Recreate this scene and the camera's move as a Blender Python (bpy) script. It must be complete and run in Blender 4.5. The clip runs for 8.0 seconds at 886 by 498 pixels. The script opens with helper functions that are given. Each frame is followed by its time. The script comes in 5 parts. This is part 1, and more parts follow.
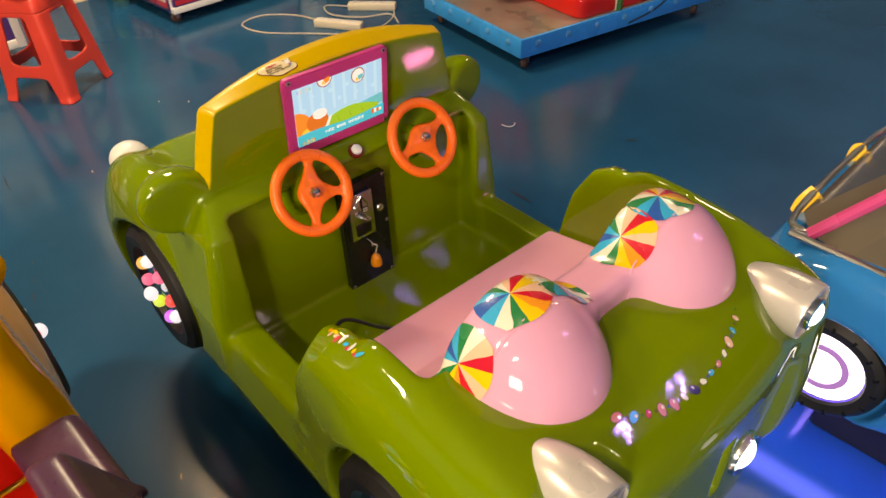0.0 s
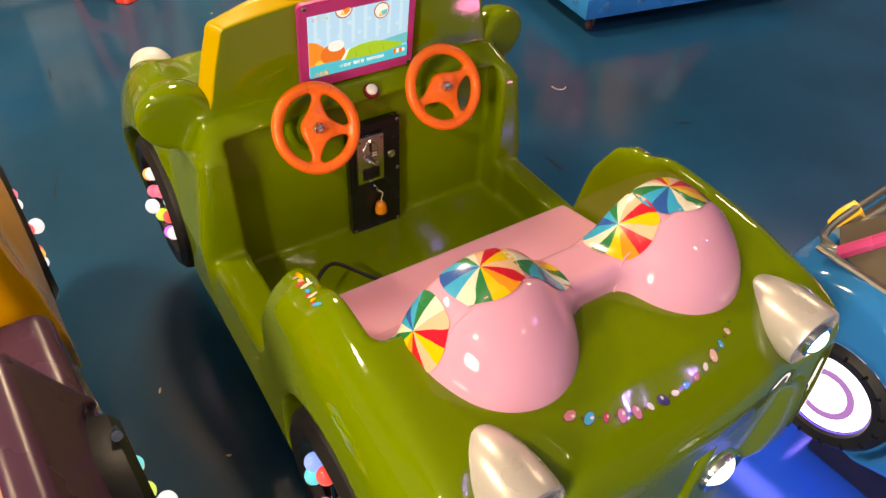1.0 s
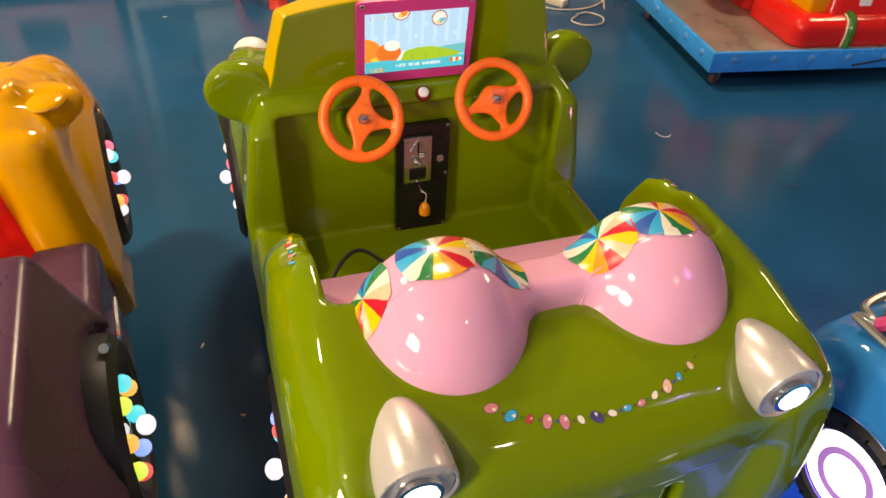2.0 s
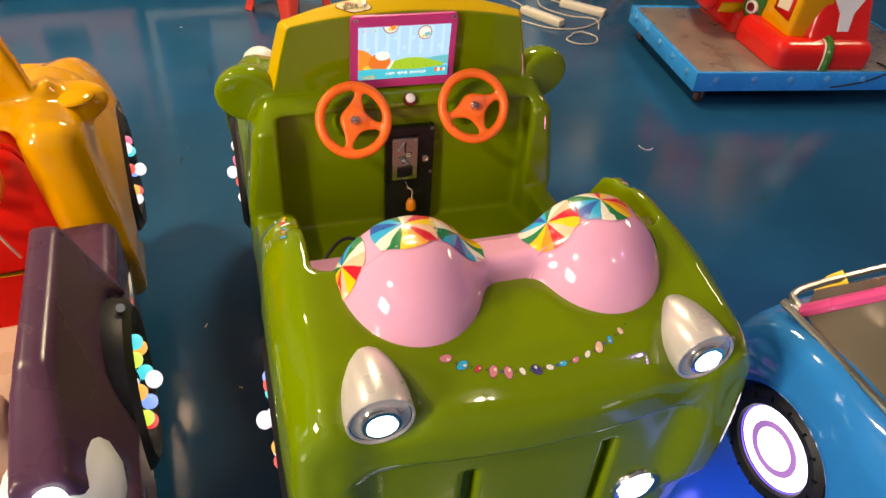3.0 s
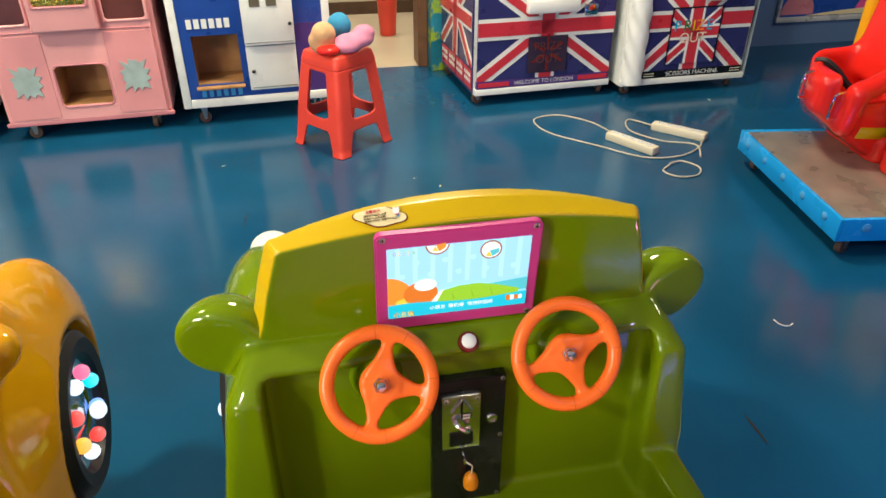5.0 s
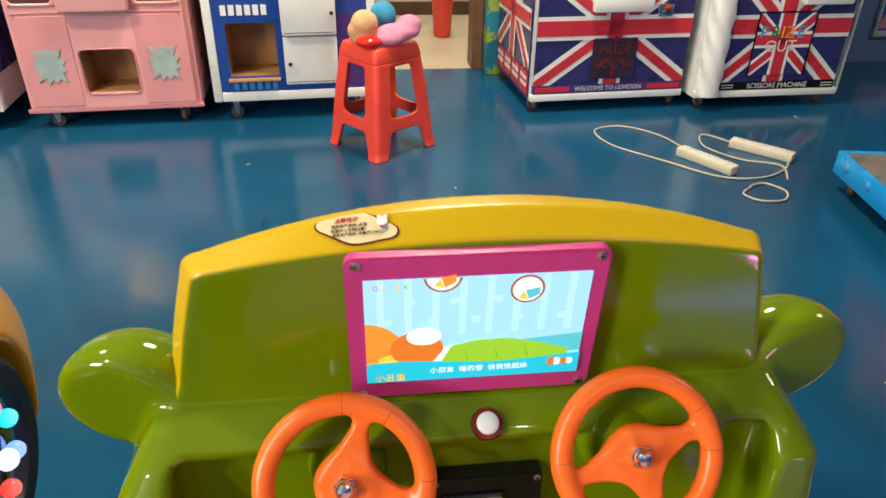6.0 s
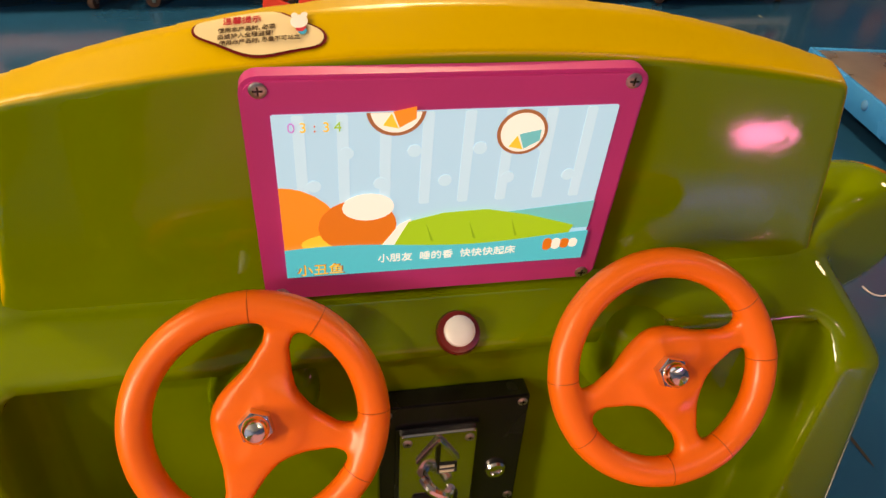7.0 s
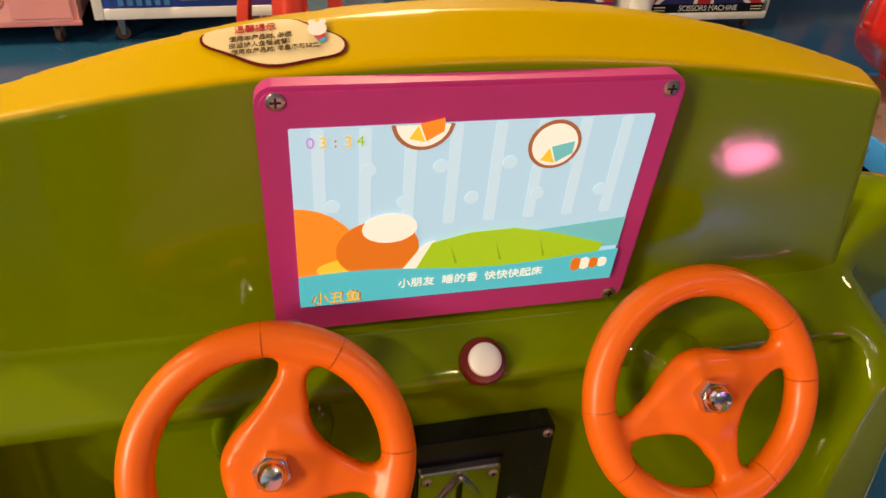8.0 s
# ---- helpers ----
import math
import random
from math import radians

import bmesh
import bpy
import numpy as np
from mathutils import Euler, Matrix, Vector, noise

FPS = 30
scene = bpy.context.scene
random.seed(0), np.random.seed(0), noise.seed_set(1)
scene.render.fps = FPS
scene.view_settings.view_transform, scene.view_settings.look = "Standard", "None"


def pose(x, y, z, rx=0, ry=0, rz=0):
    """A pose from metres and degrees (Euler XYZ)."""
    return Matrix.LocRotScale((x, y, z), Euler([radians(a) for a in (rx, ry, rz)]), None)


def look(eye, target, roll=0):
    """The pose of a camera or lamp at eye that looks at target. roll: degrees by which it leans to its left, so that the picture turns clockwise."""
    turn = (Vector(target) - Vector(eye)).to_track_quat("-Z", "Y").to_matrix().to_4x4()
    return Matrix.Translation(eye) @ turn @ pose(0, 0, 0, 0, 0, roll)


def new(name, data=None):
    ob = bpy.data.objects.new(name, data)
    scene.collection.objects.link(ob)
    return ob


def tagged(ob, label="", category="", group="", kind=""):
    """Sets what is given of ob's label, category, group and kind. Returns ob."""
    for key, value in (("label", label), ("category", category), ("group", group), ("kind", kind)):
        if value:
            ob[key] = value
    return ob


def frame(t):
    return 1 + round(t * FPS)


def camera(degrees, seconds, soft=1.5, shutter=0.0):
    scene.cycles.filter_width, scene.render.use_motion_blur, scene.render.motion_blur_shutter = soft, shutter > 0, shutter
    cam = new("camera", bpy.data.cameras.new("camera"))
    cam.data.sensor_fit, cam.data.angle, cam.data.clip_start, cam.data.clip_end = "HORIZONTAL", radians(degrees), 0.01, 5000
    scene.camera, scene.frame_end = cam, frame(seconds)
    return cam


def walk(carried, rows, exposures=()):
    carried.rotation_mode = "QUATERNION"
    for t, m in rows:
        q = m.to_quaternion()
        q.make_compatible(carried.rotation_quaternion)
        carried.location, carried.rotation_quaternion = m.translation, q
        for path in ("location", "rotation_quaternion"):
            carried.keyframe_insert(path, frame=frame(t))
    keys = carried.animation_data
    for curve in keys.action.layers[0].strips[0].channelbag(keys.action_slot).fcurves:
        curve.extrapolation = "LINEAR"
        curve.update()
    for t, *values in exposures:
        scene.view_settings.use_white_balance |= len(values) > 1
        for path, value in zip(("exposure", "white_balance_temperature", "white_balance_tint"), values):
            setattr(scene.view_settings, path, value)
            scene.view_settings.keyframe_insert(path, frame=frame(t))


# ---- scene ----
cam = camera(64.4, 8.0, shutter=0.3)
METRES, EYE, TILT, LEAN, TURN = 8.0, 1.5, 0.0, 0.0, 0.0
PATH = [
    (0, (-0.694, -1.122, 1.45), (0.313, 0.077, 0.206), -2.2),
    (0.5, (-0.606, -1.122, 1.442), (0.3, 0.095, 0.138), 1.6),
    (1, (-0.576, -1.137, 1.42), (0.268, 0.074, 0.07), 3.4),
    (1.2, (-0.544, -1.142, 1.437), (0.256, 0.084, 0.074), 2.9),
    (2.3, (-0.362, -1.371, 1.383), (0.104, 0.106, 0.117), 3.4),
    (2.5, (-0.352, -1.401, 1.434), (0.103, 0.055, 0.14), 3.3),
    (3, (-0.392, -1.484, 1.456), (0.123, -0.006, 0.211), 4.4),
    (3.5, (-0.401, -1.498, 1.446), (0.046, 0.063, 0.277), 1.0),
    (4, (-0.318, -1.295, 1.46), (0.062, 0.343, 0.377), 0.1),
    (4.2, (-0.273, -1.159, 1.44), (0.061, 0.524, 0.39), -0.7),
    (5.3, (-0.18, -0.747, 1.351), (0.163, 0.926, 0.311), 0.6),
    (5.5, (-0.156, -0.676, 1.321), (0.116, 0.984, 0.239), 0.6),
    (6, (-0.101, -0.533, 1.208), (0.105, 1.182, 0.2), 1.0),
    (6.5, (-0.094, -0.416, 1.079), (0.26, 1.218, -0.018), 2.6),
    (7, (-0.087, -0.378, 1.047), (0.262, 1.192, -0.142), 3.7),
    (7.5, (-0.096, -0.378, 1.036), (0.25, 1.211, -0.128), 2.4),
    (8, (-0.115, -0.348, 1.023), (0.318, 1.253, -0.095), 3.8),
]
walk(cam, [(t, look(eye, target, roll)) for t, eye, target, roll in PATH], [(0, -0.08, 7950, 14), (0.5, 0.0, 7950, 14), (1.2, 0.03, 8050, 16), (2.3, 0.1, 7500, 16), (3.5, 0.1, 7400, 13), (4.0, 0.1, 7100, 11), (4.2, 0.18, 6600, 4), (5.3, 0.26, 6250, 1), (6, 0.22, 6300, 3), (6.5, 0.1, 7500, 10), (7, -0.06, 9100, 18), (8, -0.1, 9000, 17)])

# ---- world, light, exposure ----
world = bpy.data.worlds.new("world")
scene.world = world
world.use_nodes = True
wn = world.node_tree.nodes
wn["Background"].inputs[0].default_value = (0.55, 0.62, 0.75, 1)
wn["Background"].inputs[1].default_value = 0.15


def area(name, m, sx, sy, watts, color):
    l = bpy.data.lights.new(name, "AREA")
    l.shape, l.size, l.size_y, l.energy, l.color = "RECTANGLE", sx, sy, watts, color
    ob = new(name, l)
    ob.matrix_world = m
    return ob


# ---- materials ----
def mat(name, base, rough=0.4, metal=0.0, var=0.12, scale=6.0, fine=90.0, bump=0.02, coat=0.0, spec=0.5, fleck=None):
    """A painted or plastic surface with cloudy colour variation, fine grain and uneven gloss."""
    m = bpy.data.materials.new(name)
    m.use_nodes = True
    nt = m.node_tree
    b = nt.nodes["Principled BSDF"]
    b.inputs["Metallic"].default_value = metal
    b.inputs["Specular IOR Level"].default_value = spec
    b.inputs["Coat Weight"].default_value = coat
    b.inputs["Coat Roughness"].default_value = 0.04
    tc = nt.nodes.new("ShaderNodeTexCoord")
    n1 = nt.nodes.new("ShaderNodeTexNoise")
    n1.inputs["Scale"].default_value = scale
    n1.inputs["Detail"].default_value = 4
    n2 = nt.nodes.new("ShaderNodeTexNoise")
    n2.inputs["Scale"].default_value = fine
    n2.inputs["Detail"].default_value = 3
    for n in (n1, n2):
        nt.links.new(tc.outputs["Object"], n.inputs["Vector"])
    mix = nt.nodes.new("ShaderNodeMix")
    mix.data_type = "RGBA"
    lo = tuple(c * (1 - var) for c in base)
    hi = tuple(min(1, c * (1 + var)) for c in base)
    mix.inputs[6].default_value = (*lo, 1)
    mix.inputs[7].default_value = (*hi, 1)
    ramp = nt.nodes.new("ShaderNodeMapRange")
    ramp.inputs[1].default_value, ramp.inputs[2].default_value = 0.3, 0.7
    nt.links.new(n1.outputs[0], ramp.inputs[0])
    nt.links.new(ramp.outputs[0], mix.inputs[0])
    col = mix.outputs[2]
    if fleck:
        v = nt.nodes.new("ShaderNodeTexNoise")
        v.inputs["Scale"].default_value = fleck[1]
        v.inputs["Detail"].default_value = 6
        nt.links.new(tc.outputs["Object"], v.inputs["Vector"])
        r = nt.nodes.new("ShaderNodeMapRange")
        r.inputs[1].default_value, r.inputs[2].default_value = fleck[2], fleck[2] + 0.05
        nt.links.new(v.outputs[0], r.inputs[0])
        mx = nt.nodes.new("ShaderNodeMix")
        mx.data_type = "RGBA"
        mx.inputs[7].default_value = (*fleck[0], 1)
        nt.links.new(col, mx.inputs[6])
        nt.links.new(r.outputs[0], mx.inputs[0])
        col = mx.outputs[2]
    nt.links.new(col, b.inputs["Base Color"])
    rr = nt.nodes.new("ShaderNodeMapRange")
    rr.inputs[1].default_value, rr.inputs[2].default_value = 0.3, 0.7
    rr.inputs[3].default_value, rr.inputs[4].default_value = rough * 0.8, min(1, rough * 1.25)
    nt.links.new(n1.outputs[0], rr.inputs[0])
    nt.links.new(rr.outputs[0], b.inputs["Roughness"])
    if bump:
        bp = nt.nodes.new("ShaderNodeBump")
        bp.inputs["Strength"].default_value = bump
        bp.inputs["Distance"].default_value = 0.01
        nt.links.new(n2.outputs[0], bp.inputs["Height"])
        nt.links.new(bp.outputs[0], b.inputs["Normal"])
    return m


def glow(name, color, strength):
    m = bpy.data.materials.new(name)
    m.use_nodes = True
    b = m.node_tree.nodes["Principled BSDF"]
    b.inputs["Base Color"].default_value = (*[min(0.9, c) * 0.4 for c in color], 1)
    b.inputs["Roughness"].default_value = 0.3
    b.inputs["Emission Color"].default_value = (*color, 1)
    b.inputs["Emission Strength"].default_value = strength
    return m


GREEN = mat("green_gelcoat", (0.148, 0.222, 0.0015), 0.05, var=0.06, scale=3, fine=16, bump=0.06)
PINK = mat("pink_gelcoat", (0.78, 0.38, 0.54), 0.07, var=0.04, scale=4, fine=16, bump=0.06)
YELLOW = mat("yellow_gelcoat", (0.60, 0.39, 0.002), 0.07, var=0.05, scale=4, bump=0.008)


def rim_paint():
    """Green gelcoat whose flared rim is sprayed yellow."""
    m = mat("board_gelcoat", (0.148, 0.222, 0.0015), 0.05, var=0.06, scale=3, fine=16, bump=0.06)
    nt = m.node_tree
    b = nt.nodes["Principled BSDF"]
    green = b.inputs["Base Color"].links[0].from_socket
    at = nt.nodes.new("ShaderNodeAttribute")
    at.attribute_name = "rim"
    r = nt.nodes.new("ShaderNodeMapRange")
    r.interpolation_type = "SMOOTHSTEP"
    r.inputs[1].default_value, r.inputs[2].default_value = -0.003, 0.001
    nt.links.new(at.outputs["Fac"], r.inputs[0])
    mx = nt.nodes.new("ShaderNodeMix")
    mx.data_type = "RGBA"
    mx.inputs[7].default_value = (0.60, 0.39, 0.002, 1)
    nt.links.new(green, mx.inputs[6])
    nt.links.new(r.outputs[0], mx.inputs[0])
    nt.links.new(mx.outputs[2], b.inputs["Base Color"])
    dull = nt.nodes.new("ShaderNodeMapRange")
    dull.inputs[3].default_value, dull.inputs[4].default_value = 0.085, 0.3
    nt.links.new(r.outputs[0], dull.inputs[0])
    nt.links.new(dull.outputs[0], b.inputs["Roughness"])
    return m


BOARDPAINT = rim_paint()
ORANGE = mat("orange_plastic", (0.96, 0.168, 0.018), 0.32, var=0.04, bump=0.02)
ORANGEDARK = mat("orange_mould_line", (0.55, 0.09, 0.008), 0.4, var=0.04, bump=0.0)
MAGENTA = mat("magenta_plastic", (0.55, 0.04, 0.23), 0.42, var=0.08, bump=0.03)
BLACK = mat("black_rubber", (0.008, 0.008, 0.01), 0.5, var=0.2, bump=0.06)
BLACKP = mat("black_metal_plate", (0.006, 0.006, 0.007), 0.25, var=0.2, bump=0.02)
CHROME = mat("chrome", (0.75, 0.75, 0.74), 0.14, metal=1.0, var=0.06, bump=0.02)
STEEL = mat("brushed_steel", (0.5, 0.5, 0.48), 0.3, metal=1.0, var=0.12, bump=0.04)
SILVER = mat("silver_paint", (0.62, 0.58, 0.54), 0.3, metal=0.35, var=0.05, bump=0.02)
WHITE = mat("white_enamel", (0.78, 0.78, 0.77), 0.3, var=0.06, bump=0.02)
RED = mat("red_gelcoat", (0.76, 0.02, 0.014), 0.12, var=0.06, scale=4, bump=0.02)
STOOLRED = mat("red_plastic", (0.82, 0.065, 0.04), 0.36, var=0.05, bump=0.02)
PURPLE = mat("purple_gelcoat", (0.075, 0.029, 0.062), 0.28, var=0.14, scale=5, fine=16, bump=0.06, spec=0.35)
BLUE = mat("blue_gelcoat", (0.014, 0.2, 0.56), 0.08, var=0.08, scale=4, fine=16, bump=0.06)
CYAN = mat("cyan_panel", (0.02, 0.34, 0.86), 0.25, var=0.08, bump=0.02)
CREAM = mat("cream_gelcoat", (0.5, 0.3, 0.22), 0.3, var=0.06, bump=0.015)
PINKCAB = mat("pink_panel", (0.82, 0.37, 0.38), 0.32, var=0.05, bump=0.02)
NAVY = mat("navy_print", (0.03, 0.03, 0.14), 0.3, var=0.15, bump=0.02)
REDPRINT = mat("red_print", (0.55, 0.03, 0.05), 0.3, var=0.1, bump=0.02)
WALLM = mat("painted_wall", (0.1, 0.16, 0.3), 0.6, var=0.12, scale=2, fine=60, bump=0.08)
CEILM = mat("ceiling_paint", (0.5, 0.49, 0.47), 0.8, var=0.08, scale=2, bump=0.05)
FLOORM = mat("blue_epoxy", (0.007, 0.072, 0.165), 0.17, var=0.25, scale=1.3, fine=25, bump=0.03)
WOOD = mat("plywood", (0.42, 0.22, 0.09), 0.55, var=0.25, scale=9, bump=0.08)
TIN = mat("worn_steel_sheet", (0.36, 0.31, 0.27), 0.3, metal=0.5, var=0.25, scale=7, bump=0.05)
CABLE = mat("pale_cable", (0.55, 0.5, 0.42), 0.5, var=0.1, bump=0.02)
IVORY = mat("ivory_plastic", (0.75, 0.68, 0.52), 0.4, var=0.08, bump=0.02)
LEAFGREEN = mat("leaf_green_gelcoat", (0.04, 0.16, 0.02), 0.25, var=0.1, bump=0.02)
AMBER = mat("amber_gelcoat", (0.72, 0.34, 0.004), 0.09, var=0.08, scale=4, fine=16, bump=0.06)
BEIGE = mat("beige_tile", (0.45, 0.36, 0.26), 0.35, var=0.12, scale=3, bump=0.04)
PLASTER = mat("cream_plaster", (0.6, 0.52, 0.4), 0.8, var=0.1, scale=2, bump=0.06)
DARKWOOD = mat("dark_wood", (0.08, 0.04, 0.02), 0.5, var=0.25, scale=12, bump=0.06)
DARKRED = mat("dark_red_plastic", (0.16, 0.012, 0.012), 0.25, var=0.1, bump=0.01)
STICKER = mat("cream_sticker", (0.75, 0.62, 0.36), 0.4, var=0.05, bump=0.0)
INK = mat("dark_ink", (0.09, 0.05, 0.02), 0.5, var=0.1, bump=0.0)
PINKSTK = mat("rose_sticker", (0.6, 0.2, 0.24), 0.3, var=0.1, bump=0.0)
AMBERTAG = mat("amber_plastic", (0.8, 0.27, 0.01), 0.35, var=0.08, bump=0.02)
PIC = {n: glow("picture_" + n, c, 0.9) for n, c in (("sky", (0.36, 0.66, 0.92)), ("stripe", (0.45, 0.73, 0.97)), ("teal", (0.03, 0.50, 0.66)), ("teal_dark", (0.10, 0.50, 0.58)), ("orange", (0.85, 0.26, 0.03)), ("yellow", (0.85, 0.55, 0.06)), ("rust", (0.68, 0.17, 0.02)), ("white", (0.85, 0.85, 0.82)), ("green", (0.30, 0.55, 0.03)), ("green_dark", (0.2, 0.4, 0.02)), ("brown", (0.32, 0.12, 0.05)), ("violet", (0.5, 0.25, 0.65)))}
SMOKE = mat("smoked_glass", (0.2, 0.165, 0.13), 0.16, metal=0.3, var=0.25, scale=2, bump=0.0, coat=0.4)
ROSE = mat("rose_gelcoat", (0.72, 0.08, 0.27), 0.25, var=0.06, bump=0.01, coat=0.3)
GOLD = mat("gold_foil", (0.8, 0.55, 0.1), 0.25, metal=1.0, var=0.2, scale=60, fine=120, bump=0.5)
GOLDLAMP = glow("gold_lamp_light", (1.0, 0.55, 0.04), 1.0)
RINGW = glow("wheel_disc_light", (0.86, 0.84, 1.0), 3.5)
RINGB = glow("wheel_edge_light", (0.12, 0.06, 1.0), 2.2)
RINGV = glow("wheel_ring_light", (0.5, 0.25, 0.75), 0.6)
RUBBERBROWN = mat("brown_rubber", (0.09, 0.05, 0.035), 0.55, var=0.2, bump=0.05)
PALEBLUE = mat("pale_blue_plastic", (0.08, 0.33, 0.68), 0.25, var=0.1, bump=0.01)
PINKDARK = mat("deep_pink_panel", (0.6, 0.22, 0.26), 0.35, var=0.06, bump=0.02)
TEALPATCH = mat("grey_teal_print", (0.36, 0.44, 0.44), 0.5, var=0.12, scale=20, bump=0.02)
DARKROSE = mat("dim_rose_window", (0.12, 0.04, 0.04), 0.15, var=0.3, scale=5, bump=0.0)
PINKSHADE = mat("shaded_pink_panel", (0.74, 0.3, 0.32), 0.34, var=0.05, bump=0.02)
NAVYBLUE = mat("navy_panel", (0.015, 0.06, 0.32), 0.3, var=0.1, bump=0.02)
VIOLETP = mat("violet_print", (0.07, 0.035, 0.2), 0.35, var=0.1, bump=0.02)
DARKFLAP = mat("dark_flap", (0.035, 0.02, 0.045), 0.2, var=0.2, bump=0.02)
CLEAR = mat("clear_sheet", (0.35, 0.4, 0.45), 0.1, var=0.1, bump=0.02)
POSTM = mat("leafy_print", (0.02, 0.2, 0.3), 0.45, var=0.3, scale=7, bump=0.02, fleck=((0.3, 0.42, 0.03), 9.0, 0.5))
BROWNWOOD = mat("brown_wood", (0.16, 0.07, 0.03), 0.5, var=0.25, scale=14, bump=0.06)
TOYCREAM = mat("beige_plush", (0.72, 0.42, 0.22), 0.9, var=0.12, scale=30, fine=300, bump=0.5)
TOYBLUE = mat("blue_plush", (0.05, 0.3, 0.55), 0.9, var=0.12, scale=30, fine=300, bump=0.5)
TOYPINK = mat("pink_plush", (0.72, 0.26, 0.42), 0.9, var=0.12, scale=30, fine=300, bump=0.5)


def bulb_glow(name, color, strength):
    """A tinted bulb that shines brightest at its tip, where the lamp inside sits."""
    m = glow(name, color, strength * 0.78)
    nt = m.node_tree
    b = nt.nodes["Principled BSDF"]
    tc = nt.nodes.new("ShaderNodeTexCoord")
    d = nt.nodes.new("ShaderNodeVectorMath")
    d.operation = "DISTANCE"
    d.inputs[1].default_value = (0.5, 0.5, 0.9)
    nt.links.new(tc.outputs["Generated"], d.inputs[0])
    r = nt.nodes.new("ShaderNodeMapRange")
    r.interpolation_type = "SMOOTHSTEP"
    r.inputs[1].default_value, r.inputs[2].default_value = 0.2, 0.75
    nt.links.new(d.outputs["Value"], r.inputs[0])
    mix = nt.nodes.new("ShaderNodeMix")
    mix.data_type = "RGBA"
    mix.inputs[6].default_value = (*[0.14 + 0.85 * c for c in color], 1)
    mix.inputs[7].default_value = (*color, 1)
    nt.links.new(r.outputs[0], mix.inputs[0])
    nt.links.new(mix.outputs[2], b.inputs["Emission Color"])
    return m


BULBW = glow("bulb_white", (0.75, 1.0, 0.98), 3.5)


# ---- mesh helpers ----
def root(name, m=None):
    ob = new(name)
    if m:
        ob.matrix_world = m
    return ob


def part(name, bm, material, parent=None, label="", smooth=True, angle=35):
    """Links a bmesh (or mesh) as one object, under a thing when parent is given."""
    if isinstance(bm, bmesh.types.BMesh):
        me = bpy.data.meshes.new(name)
        bmesh.ops.recalc_face_normals(bm, faces=bm.faces)
        for e in bm.edges:
            e.smooth = not (len(e.link_faces) == 2 and e.calc_face_angle(0) > radians(angle))
        bm.to_mesh(me)
        bm.free()
    else:
        me = bm
    for p in me.polygons:
        p.use_smooth = smooth
    for mt in material if isinstance(material, (list, tuple)) else (material,):
        me.materials.append(mt)
    ob = new(name, me)
    if parent:
        ob.parent = parent
    if label:
        ob["label"] = label
    return ob


def bm_box(x0, x1, y0, y1, z0, z1, r=0.0, seg=2, bm=None):
    bm = bm or bmesh.new()
    vs = bmesh.ops.create_cube(bm, size=1)["verts"]
    for v in vs:
        v.co = Vector(((x0 + x1) / 2 + v.co.x * (x1 - x0), (y0 + y1) / 2 + v.co.y * (y1 - y0), (z0 + z1) / 2 + v.co.z * (z1 - z0)))
    if r:
        es = list({e for v in vs for e in v.link_edges})
        bmesh.ops.bevel(bm, geom=es, offset=r, segments=seg, affect="EDGES", profile=0.5)
    return bm


def bm_lathe(profile, n=32, m=None, bm=None, cap=True):
    """Turns (radius, height) pairs about the z axis."""
    bm = bm or bmesh.new()
    rings = []
    made = []
    for r, h in profile:
        ring = [bm.verts.new((r * math.cos(2 * math.pi * i / n), r * math.sin(2 * math.pi * i / n), h)) for i in range(n)]
        rings.append(ring)
        made += ring
    for a, b in zip(rings, rings[1:]):
        for i in range(n):
            bm.faces.new((a[i], a[(i + 1) % n], b[(i + 1) % n], b[i]))
    if cap:
        bm.faces.new(rings[0][::-1])
        bm.faces.new(rings[-1])
    if m:
        bmesh.ops.transform(bm, matrix=m, verts=made)
    return bm


def bm_sphere(c, r, sc=(1, 1, 1), u=20, v=12, bm=None):
    bm = bm or bmesh.new()
    bmesh.ops.create_uvsphere(bm, u_segments=u, v_segments=v, radius=r, matrix=Matrix.Translation(c) @ Matrix.Diagonal((*sc, 1)))
    return bm


